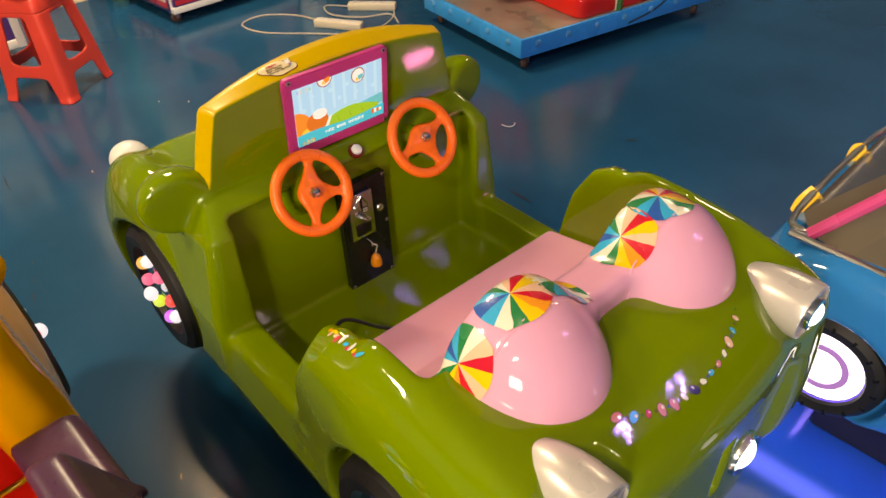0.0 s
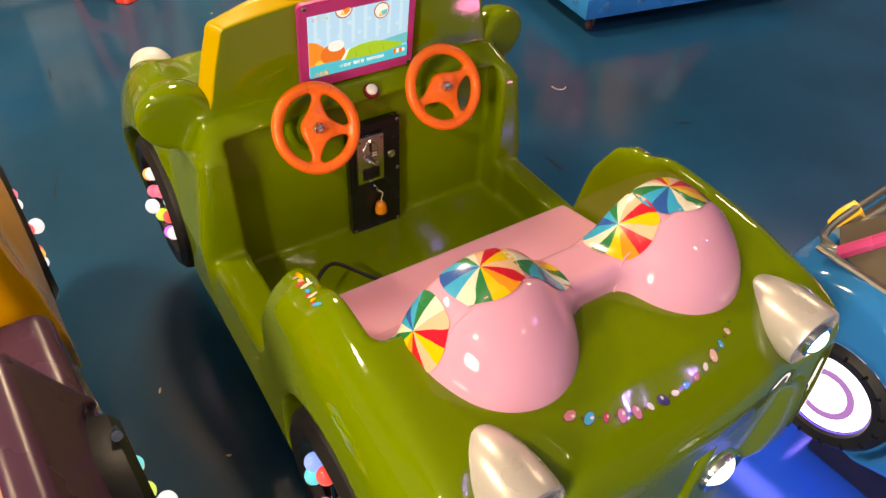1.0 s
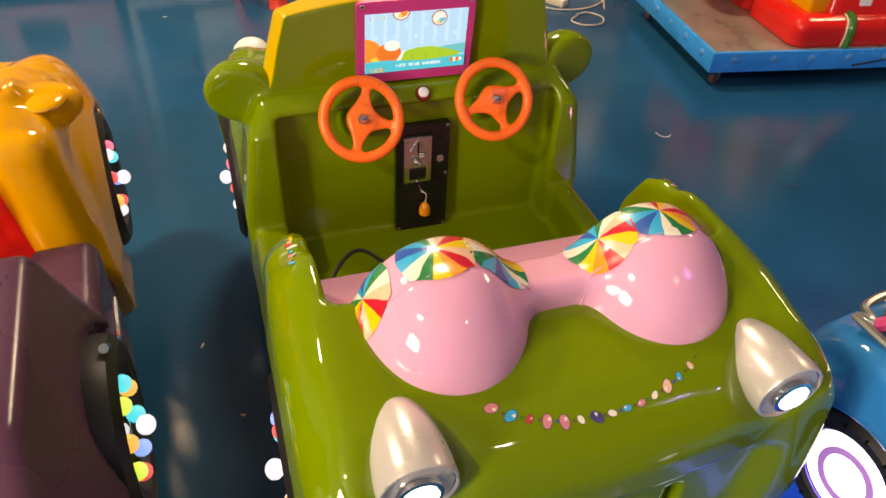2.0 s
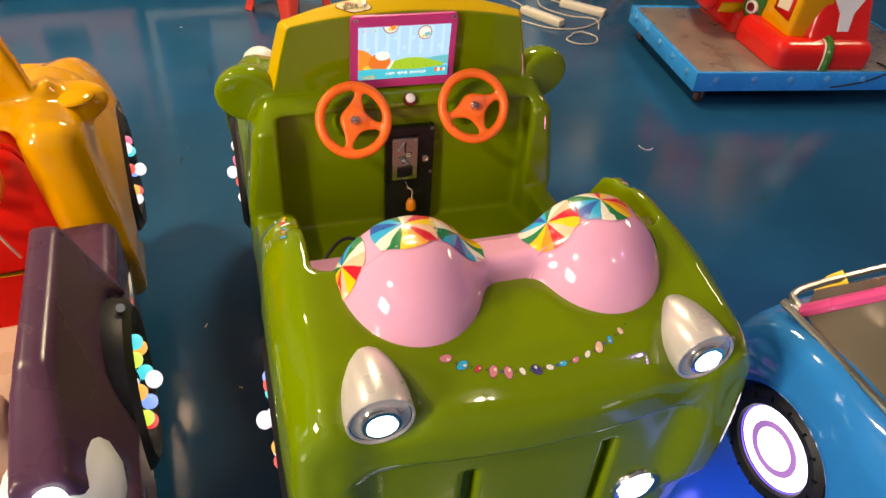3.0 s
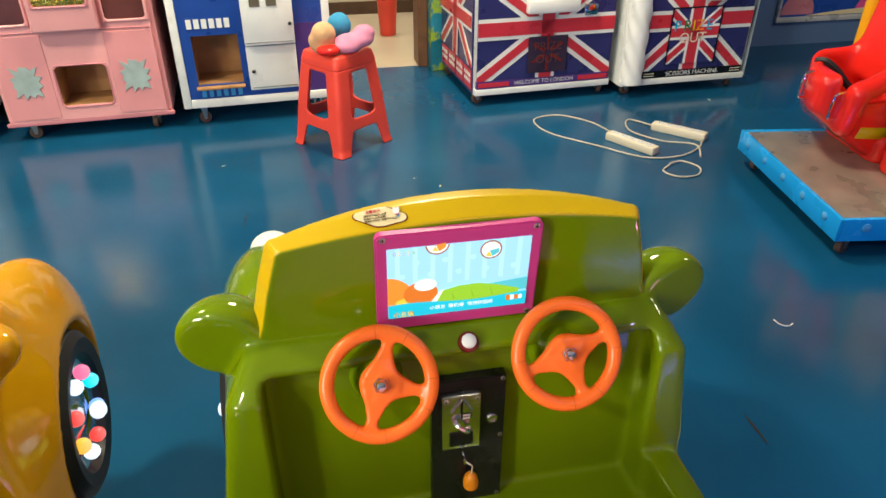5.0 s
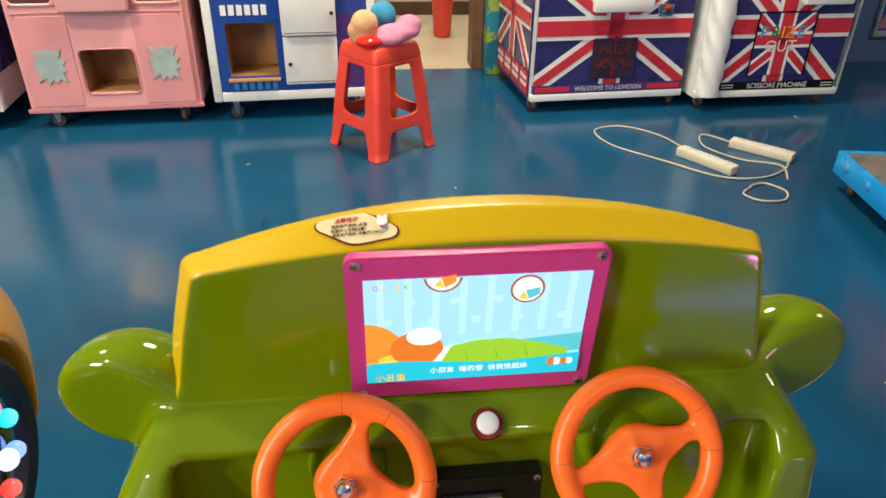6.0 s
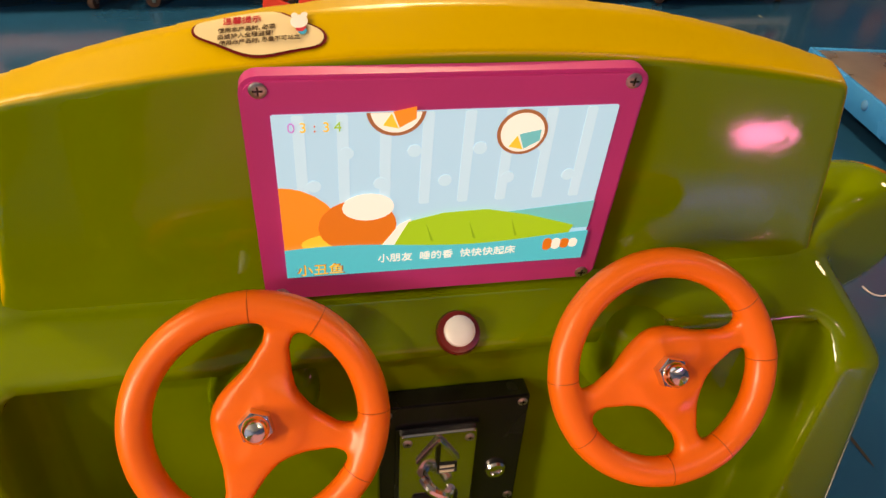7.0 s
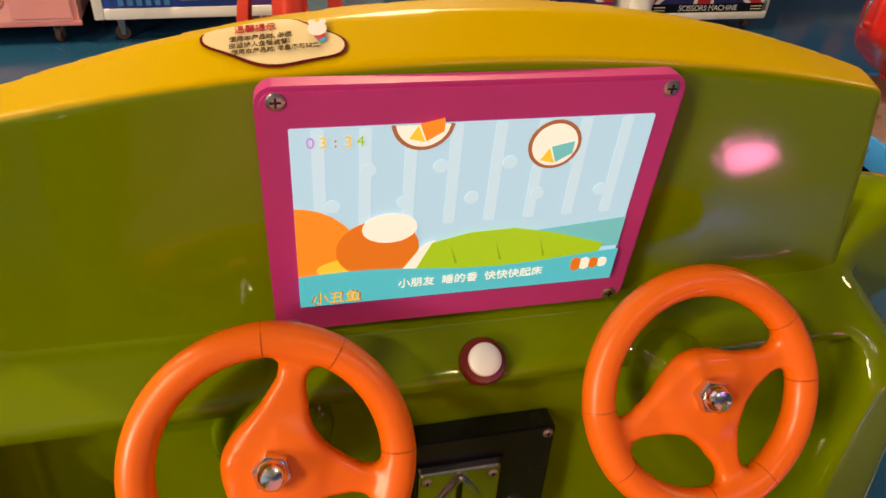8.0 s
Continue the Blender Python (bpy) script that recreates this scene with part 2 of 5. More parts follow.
def bm_tube(points, r, n=10, bm=None, closed=False, taper=None):
    """A round tube along a smooth line through the points."""
    bm = bm or bmesh.new()
    pts = [Vector(p) for p in points]
    fine = []
    cnt = len(pts)
    rng = range(cnt if closed else cnt - 1)
    for i in rng:
        p0 = pts[(i - 1) % cnt] if closed or i > 0 else pts[0]
        p1, p2 = pts[i], pts[(i + 1) % cnt]
        p3 = pts[(i + 2) % cnt] if closed or i + 2 < cnt else pts[-1]
        for k in range(8):
            t = k / 8
            fine.append(0.5 * (2 * p1 + (p2 - p0) * t + (2 * p0 - 5 * p1 + 4 * p2 - p3) * t * t + (3 * p1 - p0 - 3 * p2 + p3) * t ** 3))
    if not closed:
        fine.append(pts[-1])
    rings = []
    up = Vector((0.13, 0.21, 0.97))
    for i, p in enumerate(fine):
        a = fine[(i - 1) % len(fine)] if closed or i else fine[0]
        b = fine[(i + 1) % len(fine)] if closed or i + 1 < len(fine) else fine[-1]
        d = (b - a).normalized()
        s = d.cross(up)
        if s.length < 1e-4:
            s = d.orthogonal()
        s.normalize()
        u = s.cross(d)
        k = r * (taper(i / max(1, len(fine) - 1)) if taper else 1)
        rings.append([bm.verts.new(p + k * (math.cos(2 * math.pi * j / n) * s + math.sin(2 * math.pi * j / n) * u)) for j in range(n)])
    for i in range(len(rings) if closed else len(rings) - 1):
        a, b = rings[i], rings[(i + 1) % len(rings)]
        for j in range(n):
            bm.faces.new((a[j], a[(j + 1) % n], b[(j + 1) % n], b[j]))
    if not closed:
        bm.faces.new(rings[0][::-1])
        bm.faces.new(rings[-1])
    return bm


def bm_plate(outline, depth, m=None, bevel=0.0, bm=None):
    """A flat outline in the xz plane, drawn out along +y by depth."""
    bm = bm or bmesh.new()
    f = bm.faces.new([bm.verts.new((x, 0, z)) for x, z in outline])
    ex = bmesh.ops.extrude_face_region(bm, geom=[f])
    vs = [g for g in ex["geom"] if isinstance(g, bmesh.types.BMVert)]
    bmesh.ops.translate(bm, verts=vs, vec=(0, depth, 0))
    if bevel:
        es = [e for e in bm.edges if e.is_manifold and e.calc_face_angle(0) > 0.6]
        bmesh.ops.bevel(bm, geom=es, offset=bevel, segments=2, affect="EDGES")
    if m:
        bmesh.ops.transform(bm, matrix=m, verts=bm.verts)
    return bm


def disc_outline(r, n=28, rz=None, cx=0.0, cz=0.0):
    return [(cx + r * math.cos(2 * math.pi * i / n), cz + (rz or r) * math.sin(2 * math.pi * i / n)) for i in range(n)]


def round_rect(w, h, r, n=5, cx=0.0, cz=0.0):
    pts = []
    for sx, sz, a0 in ((1, 1, 0), (-1, 1, 90), (-1, -1, 180), (1, -1, 270)):
        for i in range(n + 1):
            a = radians(a0 + 90 * i / n)
            pts.append((cx + sx * (w / 2 - r) + r * math.cos(a), cz + sz * (h / 2 - r) + r * math.sin(a)))
    return pts


# ---- moulded shells: distance fields turned into meshes ----
def smin(a, b, k):
    h = np.clip(0.5 + 0.5 * (b - a) / k, 0, 1)
    return b + (a - b) * h - k * h * (1 - h)


def smax(a, b, k):
    return -smin(-a, -b, k)


def f_box(x, y, z, c, half, r=0.02):
    qx, qy, qz = np.abs(x - c[0]) - half[0] + r, np.abs(y - c[1]) - half[1] + r, np.abs(z - c[2]) - half[2] + r
    out = np.sqrt(np.maximum(qx, 0) ** 2 + np.maximum(qy, 0) ** 2 + np.maximum(qz, 0) ** 2)
    return out + np.minimum(np.maximum(qx, np.maximum(qy, qz)), 0) - r


def f_ell(x, y, z, c, rad):
    px, py, pz = (x - c[0]) / rad[0], (y - c[1]) / rad[1], (z - c[2]) / rad[2]
    k0 = np.sqrt(px * px + py * py + pz * pz)
    k1 = np.sqrt((px / rad[0]) ** 2 + (py / rad[1]) ** 2 + (pz / rad[2]) ** 2) + 1e-9
    return k0 * (k0 - 1) / k1


def f_cap(x, y, z, a, b, r):
    ba = np.array(b, float) - np.array(a, float)
    h = np.clip(((x - a[0]) * ba[0] + (y - a[1]) * ba[1] + (z - a[2]) * ba[2]) / (ba @ ba), 0, 1)
    return np.sqrt((x - a[0] - h * ba[0]) ** 2 + (y - a[1] - h * ba[1]) ** 2 + (z - a[2] - h * ba[2]) ** 2) - r


def f_cylx(x, y, z, c, r, half, e=0.01):
    q = np.sqrt((y - c[1]) ** 2 + (z - c[2]) ** 2) - r + e
    w = np.abs(x - c[0]) - half + e
    return np.sqrt(np.maximum(q, 0) ** 2 + np.maximum(w, 0) ** 2) + np.minimum(np.maximum(q, w), 0) - e


def shell(field, lo, hi, h):
    """The surface where the field is zero, as a mesh of quads."""
    ax = [np.arange(l, u + h, h) for l, u in zip(lo, hi)]
    x, y, z = np.meshgrid(*ax, indexing="ij")
    v = field(x, y, z)
    s = v < 0
    nx, ny, nz = v.shape
    cs = (nx - 1, ny - 1, nz - 1)
    acc, cnt = np.zeros((*cs, 3)), np.zeros(cs)
    corner = lambda a, i, j, k: a[i:nx - 1 + i, j:ny - 1 + j, k:nz - 1 + k]
    for axis in range(3):
        for p in range(2):
            for q in range(2):
                o0 = [p, q]
                o0.insert(axis, 0)
                o1 = [p, q]
                o1.insert(axis, 1)
                a, b = corner(v, *o0), corner(v, *o1)
                cross = (a < 0) != (b < 0)
                t = np.where(cross, a / np.where(cross, a - b, 1), 0)
                for d in range(3):
                    acc[..., d] += cross * (t if d == axis else o0[d])
                cnt += cross
    act = cnt > 0
    ids = -np.ones(cs, int)
    ids[act] = np.arange(act.sum())
    ijk = np.argwhere(act)
    pts = (ijk + acc[act] / cnt[act][:, None]) * h + np.array([a[0] for a in ax])
    for _ in range(3):
        e = h * 0.25
        px, py, pz = pts.T
        d = field(px, py, pz)
        g = np.stack([field(px + e, py, pz) - field(px - e, py, pz), field(px, py + e, pz) - field(px, py - e, pz), field(px, py, pz + e) - field(px, py, pz - e)], 1) / (2 * e)
        step = d[:, None] * g / np.maximum((g * g).sum(1), 0.2)[:, None]
        pts = pts - np.clip(step, -0.5 * h, 0.5 * h)
    quads = []
    for axis in range(3):
        sl0, sl1 = [slice(1, -1)] * 3, [slice(1, -1)] * 3
        sl0[axis], sl1[axis] = slice(0, -1), slice(1, None)
        a, b = s[tuple(sl0)], s[tuple(sl1)]
        e = np.argwhere(a != b)
        flip = a[tuple(e.T)]
        o = np.ones(3, int)
        o[axis] = 0
        e = e + o
        u, w = (axis + 1) % 3, (axis + 2) % 3
        du, dw = np.eye(3, dtype=int)[u], np.eye(3, dtype=int)[w]
        q = np.stack([ids[tuple((e - i).T)] for i in (0 * du, du, du + dw, dw)], 1)
        q[~flip] = q[~flip][:, ::-1]
        quads.append(q)
    quads = np.concatenate(quads)
    me = bpy.data.meshes.new("shell")
    me.vertices.add(len(pts))
    me.vertices.foreach_set("co", pts.ravel())
    me.loops.add(quads.size)
    me.loops.foreach_set("vertex_index", quads.ravel())
    me.polygons.add(len(quads))
    me.polygons.foreach_set("loop_start", np.arange(0, quads.size, 4))
    me.update(calc_edges=True)
    me.validate()
    return me


# ---- the room ----
def slab(name, x0, x1, y0, y1, z0, z1, material, label, category):
    ob = part(name, bm_box(x0, x1, y0, y1, z0, z1), material, smooth=False)
    return tagged(ob, label, category, kind="structure")


WALL = "dark blue painted wall of the games hall"
slab("floor", -4.4, 5.4, -4.6, 3.68, -0.2, 0, FLOORM, "glossy teal blue epoxy floor with scuffs", "floor")
slab("floor_back_room", -1.5, 2.5, 3.68, 6.2, -0.2, 0, BEIGE, "worn beige tiled floor beyond the doorway", "floor")
slab("ceiling", -4.4, 5.4, -4.6, 6.4, 3.2, 3.35, CEILM, "plain pale ceiling over the games hall", "ceiling")
slab("wall_west_1", -4.6, -4.4, -4.6, -3.6, 0, 3.2, WALLM, WALL, "wall")
slab("wall_west_2", -4.6, -4.4, -2.2, 6.4, 0, 3.2, WALLM, WALL, "wall")
slab("wall_west_3", -4.6, -4.4, -3.6, -2.2, 0, 1.4, WALLM, WALL, "wall")
slab("wall_west_4", -4.6, -4.4, -3.6, -2.2, 2.5, 3.2, WALLM, WALL, "wall")
slab("wall_east", 5.4, 5.6, -4.6, 6.4, 0, 3.2, WALLM, WALL, "wall")
slab("wall_south", -4.4, 5.4, -4.8, -4.6, 0, 3.2, WALLM, WALL, "wall")
slab("wall_north_1", -4.4, -0.25, 3.68, 3.83, 0, 3.2, WALLM, WALL, "wall")
slab("wall_north_2", 0.62, 5.4, 3.68, 3.83, 0, 3.2, WALLM, WALL, "wall")
slab("wall_north_3", -0.25, 0.62, 3.68, 3.83, 2.1, 3.2, WALLM, WALL, "wall")
slab("wall_back_room", -1.5, 2.5, 5.2, 5.3, 0, 3.2, PLASTER, "cream plaster wall of the back room", "wall")
slab("baseboard", -1.5, 2.5, 5.18, 5.198, 0, 0.1, DARKWOOD, "dark skirting board of the back room", "baseboard")
slab("wall_back_room_side_1", -1.6, -1.5, 3.83, 5.2, 0, 3.2, PLASTER, "cream plaster side wall of the back room", "wall")
slab("wall_back_room_side_2", 2.5, 2.6, 3.83, 5.2, 0, 3.2, PLASTER, "cream plaster side wall of the back room", "wall")

win = tagged(root("window_1", pose(-4.5, -2.9, 1.95)), "daylit window with a grey frame and four panes", "window", kind="structure")
fr = bmesh.new()
for y0, y1, z0, z1 in ((-0.7, -0.65, -0.55, 0.55), (0.65, 0.7, -0.55, 0.55), (-0.65, 0.65, -0.55, -0.5), (-0.65, 0.65, 0.5, 0.55), (-0.02, 0.02, -0.5, 0.5), (-0.65, -0.022, -0.02, 0.02), (0.022, 0.65, -0.02, 0.02)):
    bm_box(-0.04, 0.04, y0, y1, z0, z1, bm=fr)
part("window_frame", fr, STEEL, win, smooth=False)


def downlight(x, y, watts, r=0.065):
    """A round warm lamp set under the ceiling, out of view."""
    th = tagged(root("ceiling_light", pose(x, y, 3.2)), "unseen round white ceiling light with a warm diffuser", "ceiling light", "hall ceiling lights")
    part("housing", bm_lathe([(r + 0.025, -0.06), (r + 0.035, -0.05), (r + 0.035, 0.0)], 32), WHITE, th)
    part("diffuser", bm_lathe([(r + 0.01, -0.074), (r + 0.01, -0.062)], 32), glow("diffuser", (1.0, 0.86, 0.62), 3), th)
    area("ceiling_lamp", pose(x, y, 3.115), 2 * r, 2 * r, watts, (1.0, 0.84, 0.6)).data.shape = "DISK"


downlight(0.3, 2.25, 92, 0.32)
downlight(-2.3, 1.1, 85, 0.2)
downlight(-2.7, -1.8, 84, 0.12)
# Extra unseen lamp, added to brighten the platform and red ride.
downlight(4.2, 0.6, 42, 0.45)
downlight(0.8, -2.85, 9, 0.05)


def led_strip(x, y, length):
    """A violet strip light in an aluminium channel under the ceiling."""
    th = tagged(root("strip_light", pose(x, y, 3.2)), "violet strip light in an aluminium channel under the ceiling", "strip light")
    part("channel", bm_box(-0.02, 0.02, -length / 2, length / 2, -0.03, 0, 0.004), STEEL, th)
    part("diffuser", bm_box(-0.008, 0.008, -length / 2 + 0.01, length / 2 - 0.01, -0.04, -0.032, 0.003), glow("violet_diffuser", (0.45, 0.25, 1.0), 8), th)
    area("strip_lamp", pose(x, y, 3.14), 0.014, length - 0.05, 9.0, (0.5, 0.28, 1.0))


led_strip(1.85, -2.45, 0.45)
led_strip(2.4, -2.7, 0.55)
area("back_room_lamp", pose(0.3, 4.6, 3.1), 0.8, 0.3, 55, (1.0, 0.9, 0.75))
area("window_light", pose(-4.38, -2.9, 1.95, 0, -90, 0), 1.0, 1.3, 185, (1.0, 0.93, 0.82))


# ---- shared pieces of the rides ----
def half_width(z):
    return np.interp(z, [0.0, 0.12, 0.30, 0.45, 0.62, 0.70, 0.735, 0.80, 0.90, 1.0], [0.30, 0.35, 0.395, 0.40, 0.365, 0.325, 0.313, 0.298, 0.27, 0.24])


def bonnet_top(y):
    return np.interp(y, [-0.95, -0.905, -0.88, -0.85, -0.81, -0.72, -0.6, -0.4], [0.58, 0.615, 0.637, 0.66, 0.681, 0.698, 0.712, 0.716])


def board_face(z):
    return 0.024 - 0.1 * (z - 0.80)


def board_top(x):
    return 0.897 - 0.021 * (x / 0.24) ** 2


def board_edge(x, z):
    """Distance outside the board's front outline."""
    return smax(np.abs(x) - half_width(z) + 0.008, z - board_top(x), 0.008)


def board_field(x, y, z):
    """The upright board that carries the screen; it leans a little towards the riders."""
    face = board_face(z)
    return smax(smax(board_edge(x, z) + 0.002, 0.6 - z, 0.01), np.maximum(y - face - 0.052, face - y), 0.004) * 0.9


def cap_field(x, y, z):
    """The screen board, whose edge flares back from the front."""
    face = board_face(z)
    c = np.clip(y - face, 0, 0.034)
    side, top = np.abs(x) - half_width(z) + 0.008 - 0.42 * c, z - board_top(x) - 0.58 * c * (1 - 0.7 * (x / 0.26) ** 2)
    out = smax(smax(side, top, 0.008), np.maximum(y - face - 0.058 + 0.018 * np.clip(x / 0.26, -1, 1) ** 2, face - y), 0.003)
    return smax(out, 0.694 - z, 0.002) * 0.8


def tower_field(x, y, z):
    a = np.abs(x)
    front = np.interp(z, [0.3, 0.65, 0.672, 0.704, 0.78], [-0.05, -0.045, -0.026, 0.016, 0.05])
    return smax(smax(a - np.interp(z, [0.3, 0.45, 0.64, 0.72, 0.8], [0.398, 0.398, 0.37, 0.325, 0.30]), np.maximum(y - 0.2, front - y), 0.03), np.maximum(z - 0.708, 0.3 - z), 0.012) * 0.75


def ride_field(x, y, z):
    """The moulded body common to the two-seat rides."""
    a = np.abs(x)
    w = np.interp(z, [0.0, 0.12, 0.30, 0.42, 0.7], [0.30, 0.36, 0.40, 0.385, 0.38])
    tub = smax(smax(a - w, np.maximum(y - 0.48, -0.85 - y), 0.03), np.maximum(z - 0.43, 0.1 - z), 0.03)
    d = smin(np.minimum(tub, board_field(x, y, z) + 0.005), tower_field(x, y, z), 0.01)
    far = f_box(x, y, z, (0, 0.28, 0.4), (0.30, 0.24, 0.22), 0.08)
    hump = f_ell(a, y, z, (0.33, 0.36, 0.42), (0.105, 0.25, 0.225))
    d = smin(d, smin(far, hump, 0.06), 0.04)
    cut = f_ell(a, y, z, (0.365, 0.07, 0.70), (0.075, 0.066, 0.067))
    mir = smax(cut, 0.045 - y + 0.2 * (a - 0.37) - 0.1 * (z - 0.70), 0.014)
    d = smin(d, mir, 0.009)
    bon = smax(smax(a - np.interp(z, [0.1, 0.3, 0.5, 0.7], [0.33, 0.365, 0.37, 0.345]), np.maximum(y + 0.5, -(0.905 - 0.35 * x * x) - y), 0.05), np.maximum(z - bonnet_top(y), 0.12 - z), 0.03)
    bon = smax(bon, -f_ell(a, y, z, (0.262, -0.935, 0.69), (0.085, 0.13, 0.085)), 0.03)
    bon = smax(bon, -f_box(x, y, z, (0, -0.98, 0.3), (0.5, 0.11, 0.235), 0.02), 0.02)
    wz = np.interp(y, [-0.95, -0.88, -0.7, -0.5, -0.43, -0.385, -0.34, -0.31], [0.58, 0.645, 0.69, 0.701, 0.697, 0.672, 0.60, 0.48]) - 0.54 * np.clip(a - 0.335, 0, 0.06)
    wing = smax(smax(np.abs(a - 0.343) - 0.041, np.maximum(y + 0.31, -0.88 - y), 0.04), np.maximum(z - wz, 0.3 - z), 0.045) * 0.8
    bulge = f_ell(a, y, z, (0.345, -0.61, 0.42), (0.055, 0.27, 0.25))
    d = smin(d, smin(smin(bon, wing, 0.05), bulge, 0.05), 0.02)
    cock = f_box(x, y, z, (0.004, -0.335, 0.635), (0.318, 0.275, 0.30), 0.018)
    knee = f_box(x, y, z, (0, -0.095, 0.505), (0.312, 0.105, 0.17), 0.012)
    d = smax(d, -np.minimum(cock, knee), 0.01)
    slot = f_box(np.abs(x - 0.02), y, z, (0.128, -0.9, 0.36), (0.013, 0.062, 0.105), 0.006)
    d = smax(d, -slot, 0.004)
    arch = np.minimum(f_cylx(a, y, z, (0.45, 0.28, 0.36), 0.185, 0.09), f_cylx(a, y, z, (0.44, -0.62, 0.38), 0.19, 0.09))
    return smax(d, -arch, 0.012)


def spoke_field(x, y, z):
    t = np.arctan2(y, x)
    r = np.sqrt(x * x + y * y)
    rim = np.sqrt((r - 0.0735) ** 2 + z * z) - 0.0105
    d = smax(r - 0.029, np.abs(z + 0.004) - 0.0065, 0.008)
    for deg in (90, 270, 0):
        a = radians(deg)
        u, v = x * math.cos(a) + y * math.sin(a), -x * math.sin(a) + y * math.cos(a)
        wide = np.interp(u, [0.0, 0.03, 0.05, 0.062, 0.075], [0.022, 0.0155, 0.0085, 0.009, 0.02])
        d = smin(d, smax(np.maximum(np.abs(v) - wide, np.maximum(-u, u - 0.075)), np.abs(z + 0.003) - 0.0065, 0.006), 0.009)
    return smin(rim, d, 0.008)


WHEEL_MESH = shell(spoke_field, (-0.09, -0.09, -0.016), (0.09, 0.09, 0.016), 0.003)


def steering_wheel(parent, x, spin, column, drop=0.0):
    hub = part("steering_wheel", WHEEL_MESH.copy(), ORANGE, parent, "bright orange three-spoke plastic steering wheel")
    hub.matrix_basis = pose(x, -0.058, 0.692 - drop, 59, 0, 0) @ pose(0, 0, 0, 0, 0, spin) @ Matrix.Scale(1.05, 4)
    for deg in (73, 107, -17, 17, 253, 287):
        a = radians(deg)
        ring = [((0.0735 + 0.0103 * math.cos(t)) * math.cos(a), (0.0735 + 0.0103 * math.cos(t)) * math.sin(a), 0.0103 * math.sin(t)) for t in np.linspace(0, 2 * math.pi, 20, endpoint=False)]
        part("mould_line", bm_tube(ring, 0.0005, 5, closed=True), ORANGEDARK, hub)
    part("washer", bm_lathe([(0.0125, 0.002), (0.0125, 0.005)], 20), STEEL, hub, "steel washer")
    part("nut", bm_lathe([(0.0115, 0.004), (0.0115, 0.012), (0.0105, 0.014)], 6), CHROME, hub, "hexagonal chrome nut")
    part("bolt_end", bm_lathe([(0.0088, 0.013), (0.0085, 0.018), (0.006, 0.0215), (0.002, 0.0228)], 18), CHROME, hub, "domed chrome bolt end")
    col = part("column", bm_lathe([(0.042, -0.07), (0.036, -0.045), (0.026, -0.03), (0.022, -0.008)], 24), column, parent)
    col.matrix_basis = pose(x, -0.058, 0.692 - drop, 60, 0, 0)
    return hub


BULB_COLORS = [bulb_glow("bulb_" + n, c, s) for n, c, s in (("blue", (0.18, 0.34, 1.0), 1.6), ("white", (0.8, 0.85, 1.0), 1.3), ("cyan", (0.03, 0.7, 0.85), 1.3), ("lime", (0.6, 0.85, 0.06), 1.3), ("red", (1.0, 0.06, 0.05), 1.1), ("violet", (0.6, 0.1, 1.0), 1.5), ("amber", (1.0, 0.5, 0.05), 1.2), ("pink", (1.0, 0.16, 0.35), 1.1))]


def ride_wheel(parent, x, y, z, side, seed):
    """A decorative wheel with a ring of coloured bulbs."""
    w = root("wheel")
    w.parent = parent
    w.matrix_basis = pose(x, y, z, 0, 90 * side, 0)
    part("tyre", bm_lathe([(0.105, -0.05), (0.15, -0.05), (0.165, -0.035), (0.168, -0.01), (0.162, 0.012), (0.145, 0.024), (0.118, 0.02), (0.11, 0.005), (0.105, -0.02)], 40, cap=False), BLACK, w)
    part("rim", bm_lathe([(0.11, -0.03), (0.108, 0.004), (0.1, 0.002), (0.085, -0.008), (0.05, -0.006), (0.03, 0.006), (0.012, 0.012)], 36), CHROME, w, "chromed plastic wheel cover")
    rnd = random.Random(seed)
    for k in range(8):
        a = 2 * math.pi * k / 8 + 0.2
        bm = bm_sphere((0.078 * math.cos(a), 0.078 * math.sin(a), 0.015), 0.0155, (1, 1, 1.0), 14, 10)
        part("bulb", bm, BULB_COLORS[(k * 3 + seed + rnd.randrange(3)) % 8], w)
    part("bulb", bm_sphere((0, 0, 0.036), 0.0175, (1, 1, 0.9), 14, 10), BULB_COLORS[1], w)


def screw(parent, x, y, z, r=0.0055, name="screw"):
    s = part(name, bm_lathe([(r * 1.25, 0), (r * 1.2, 0.0007), (r, 0.0012), (r * 0.4, 0.0014)], 18), STEEL, parent)
    s.matrix_basis = pose(x, y, z, 90, 0, 0)
    cross = bmesh.new()
    bm_box(-r * 0.7, r * 0.7, -r * 0.14, r * 0.14, 0.0011, 0.0017, bm=cross)
    bm_box(-r * 0.14, r * 0.14, -r * 0.7, r * 0.7, 0.00112, 0.00172, bm=cross)
    part("cross_slot", cross, BLACKP, s, smooth=False)
    return s


def words(name, text, size, material, parent, m, label=""):
    cu = bpy.data.curves.new(name, "FONT")
    cu.body, cu.size, cu.align_x, cu.align_y, cu.extrude = text, size, "CENTER", "CENTER", 0.0002
    tmp = new(name, cu)
    bpy.context.view_layer.update()
    me = bpy.data.meshes.new_from_object(tmp.evaluated_get(bpy.context.evaluated_depsgraph_get()))
    bpy.data.objects.remove(tmp)
    ob = part(name, me, material, parent, label, smooth=False)
    ob.matrix_basis = m
    return ob


def onto(field, p, off, rounds=6):
    """Slides a point onto the field's surface, off metres above it."""
    p = np.array(p, float)
    e = 5e-4
    for _ in range(rounds):
        d = float(field(*p)) - off
        g = np.array([float(field(*(p + e * u)) - field(*(p - e * u))) for u in np.eye(3)]) / (2 * e)
        p = p - d * g / max(g @ g, 0.2)
    return p, g / (np.linalg.norm(g) + 1e-9)


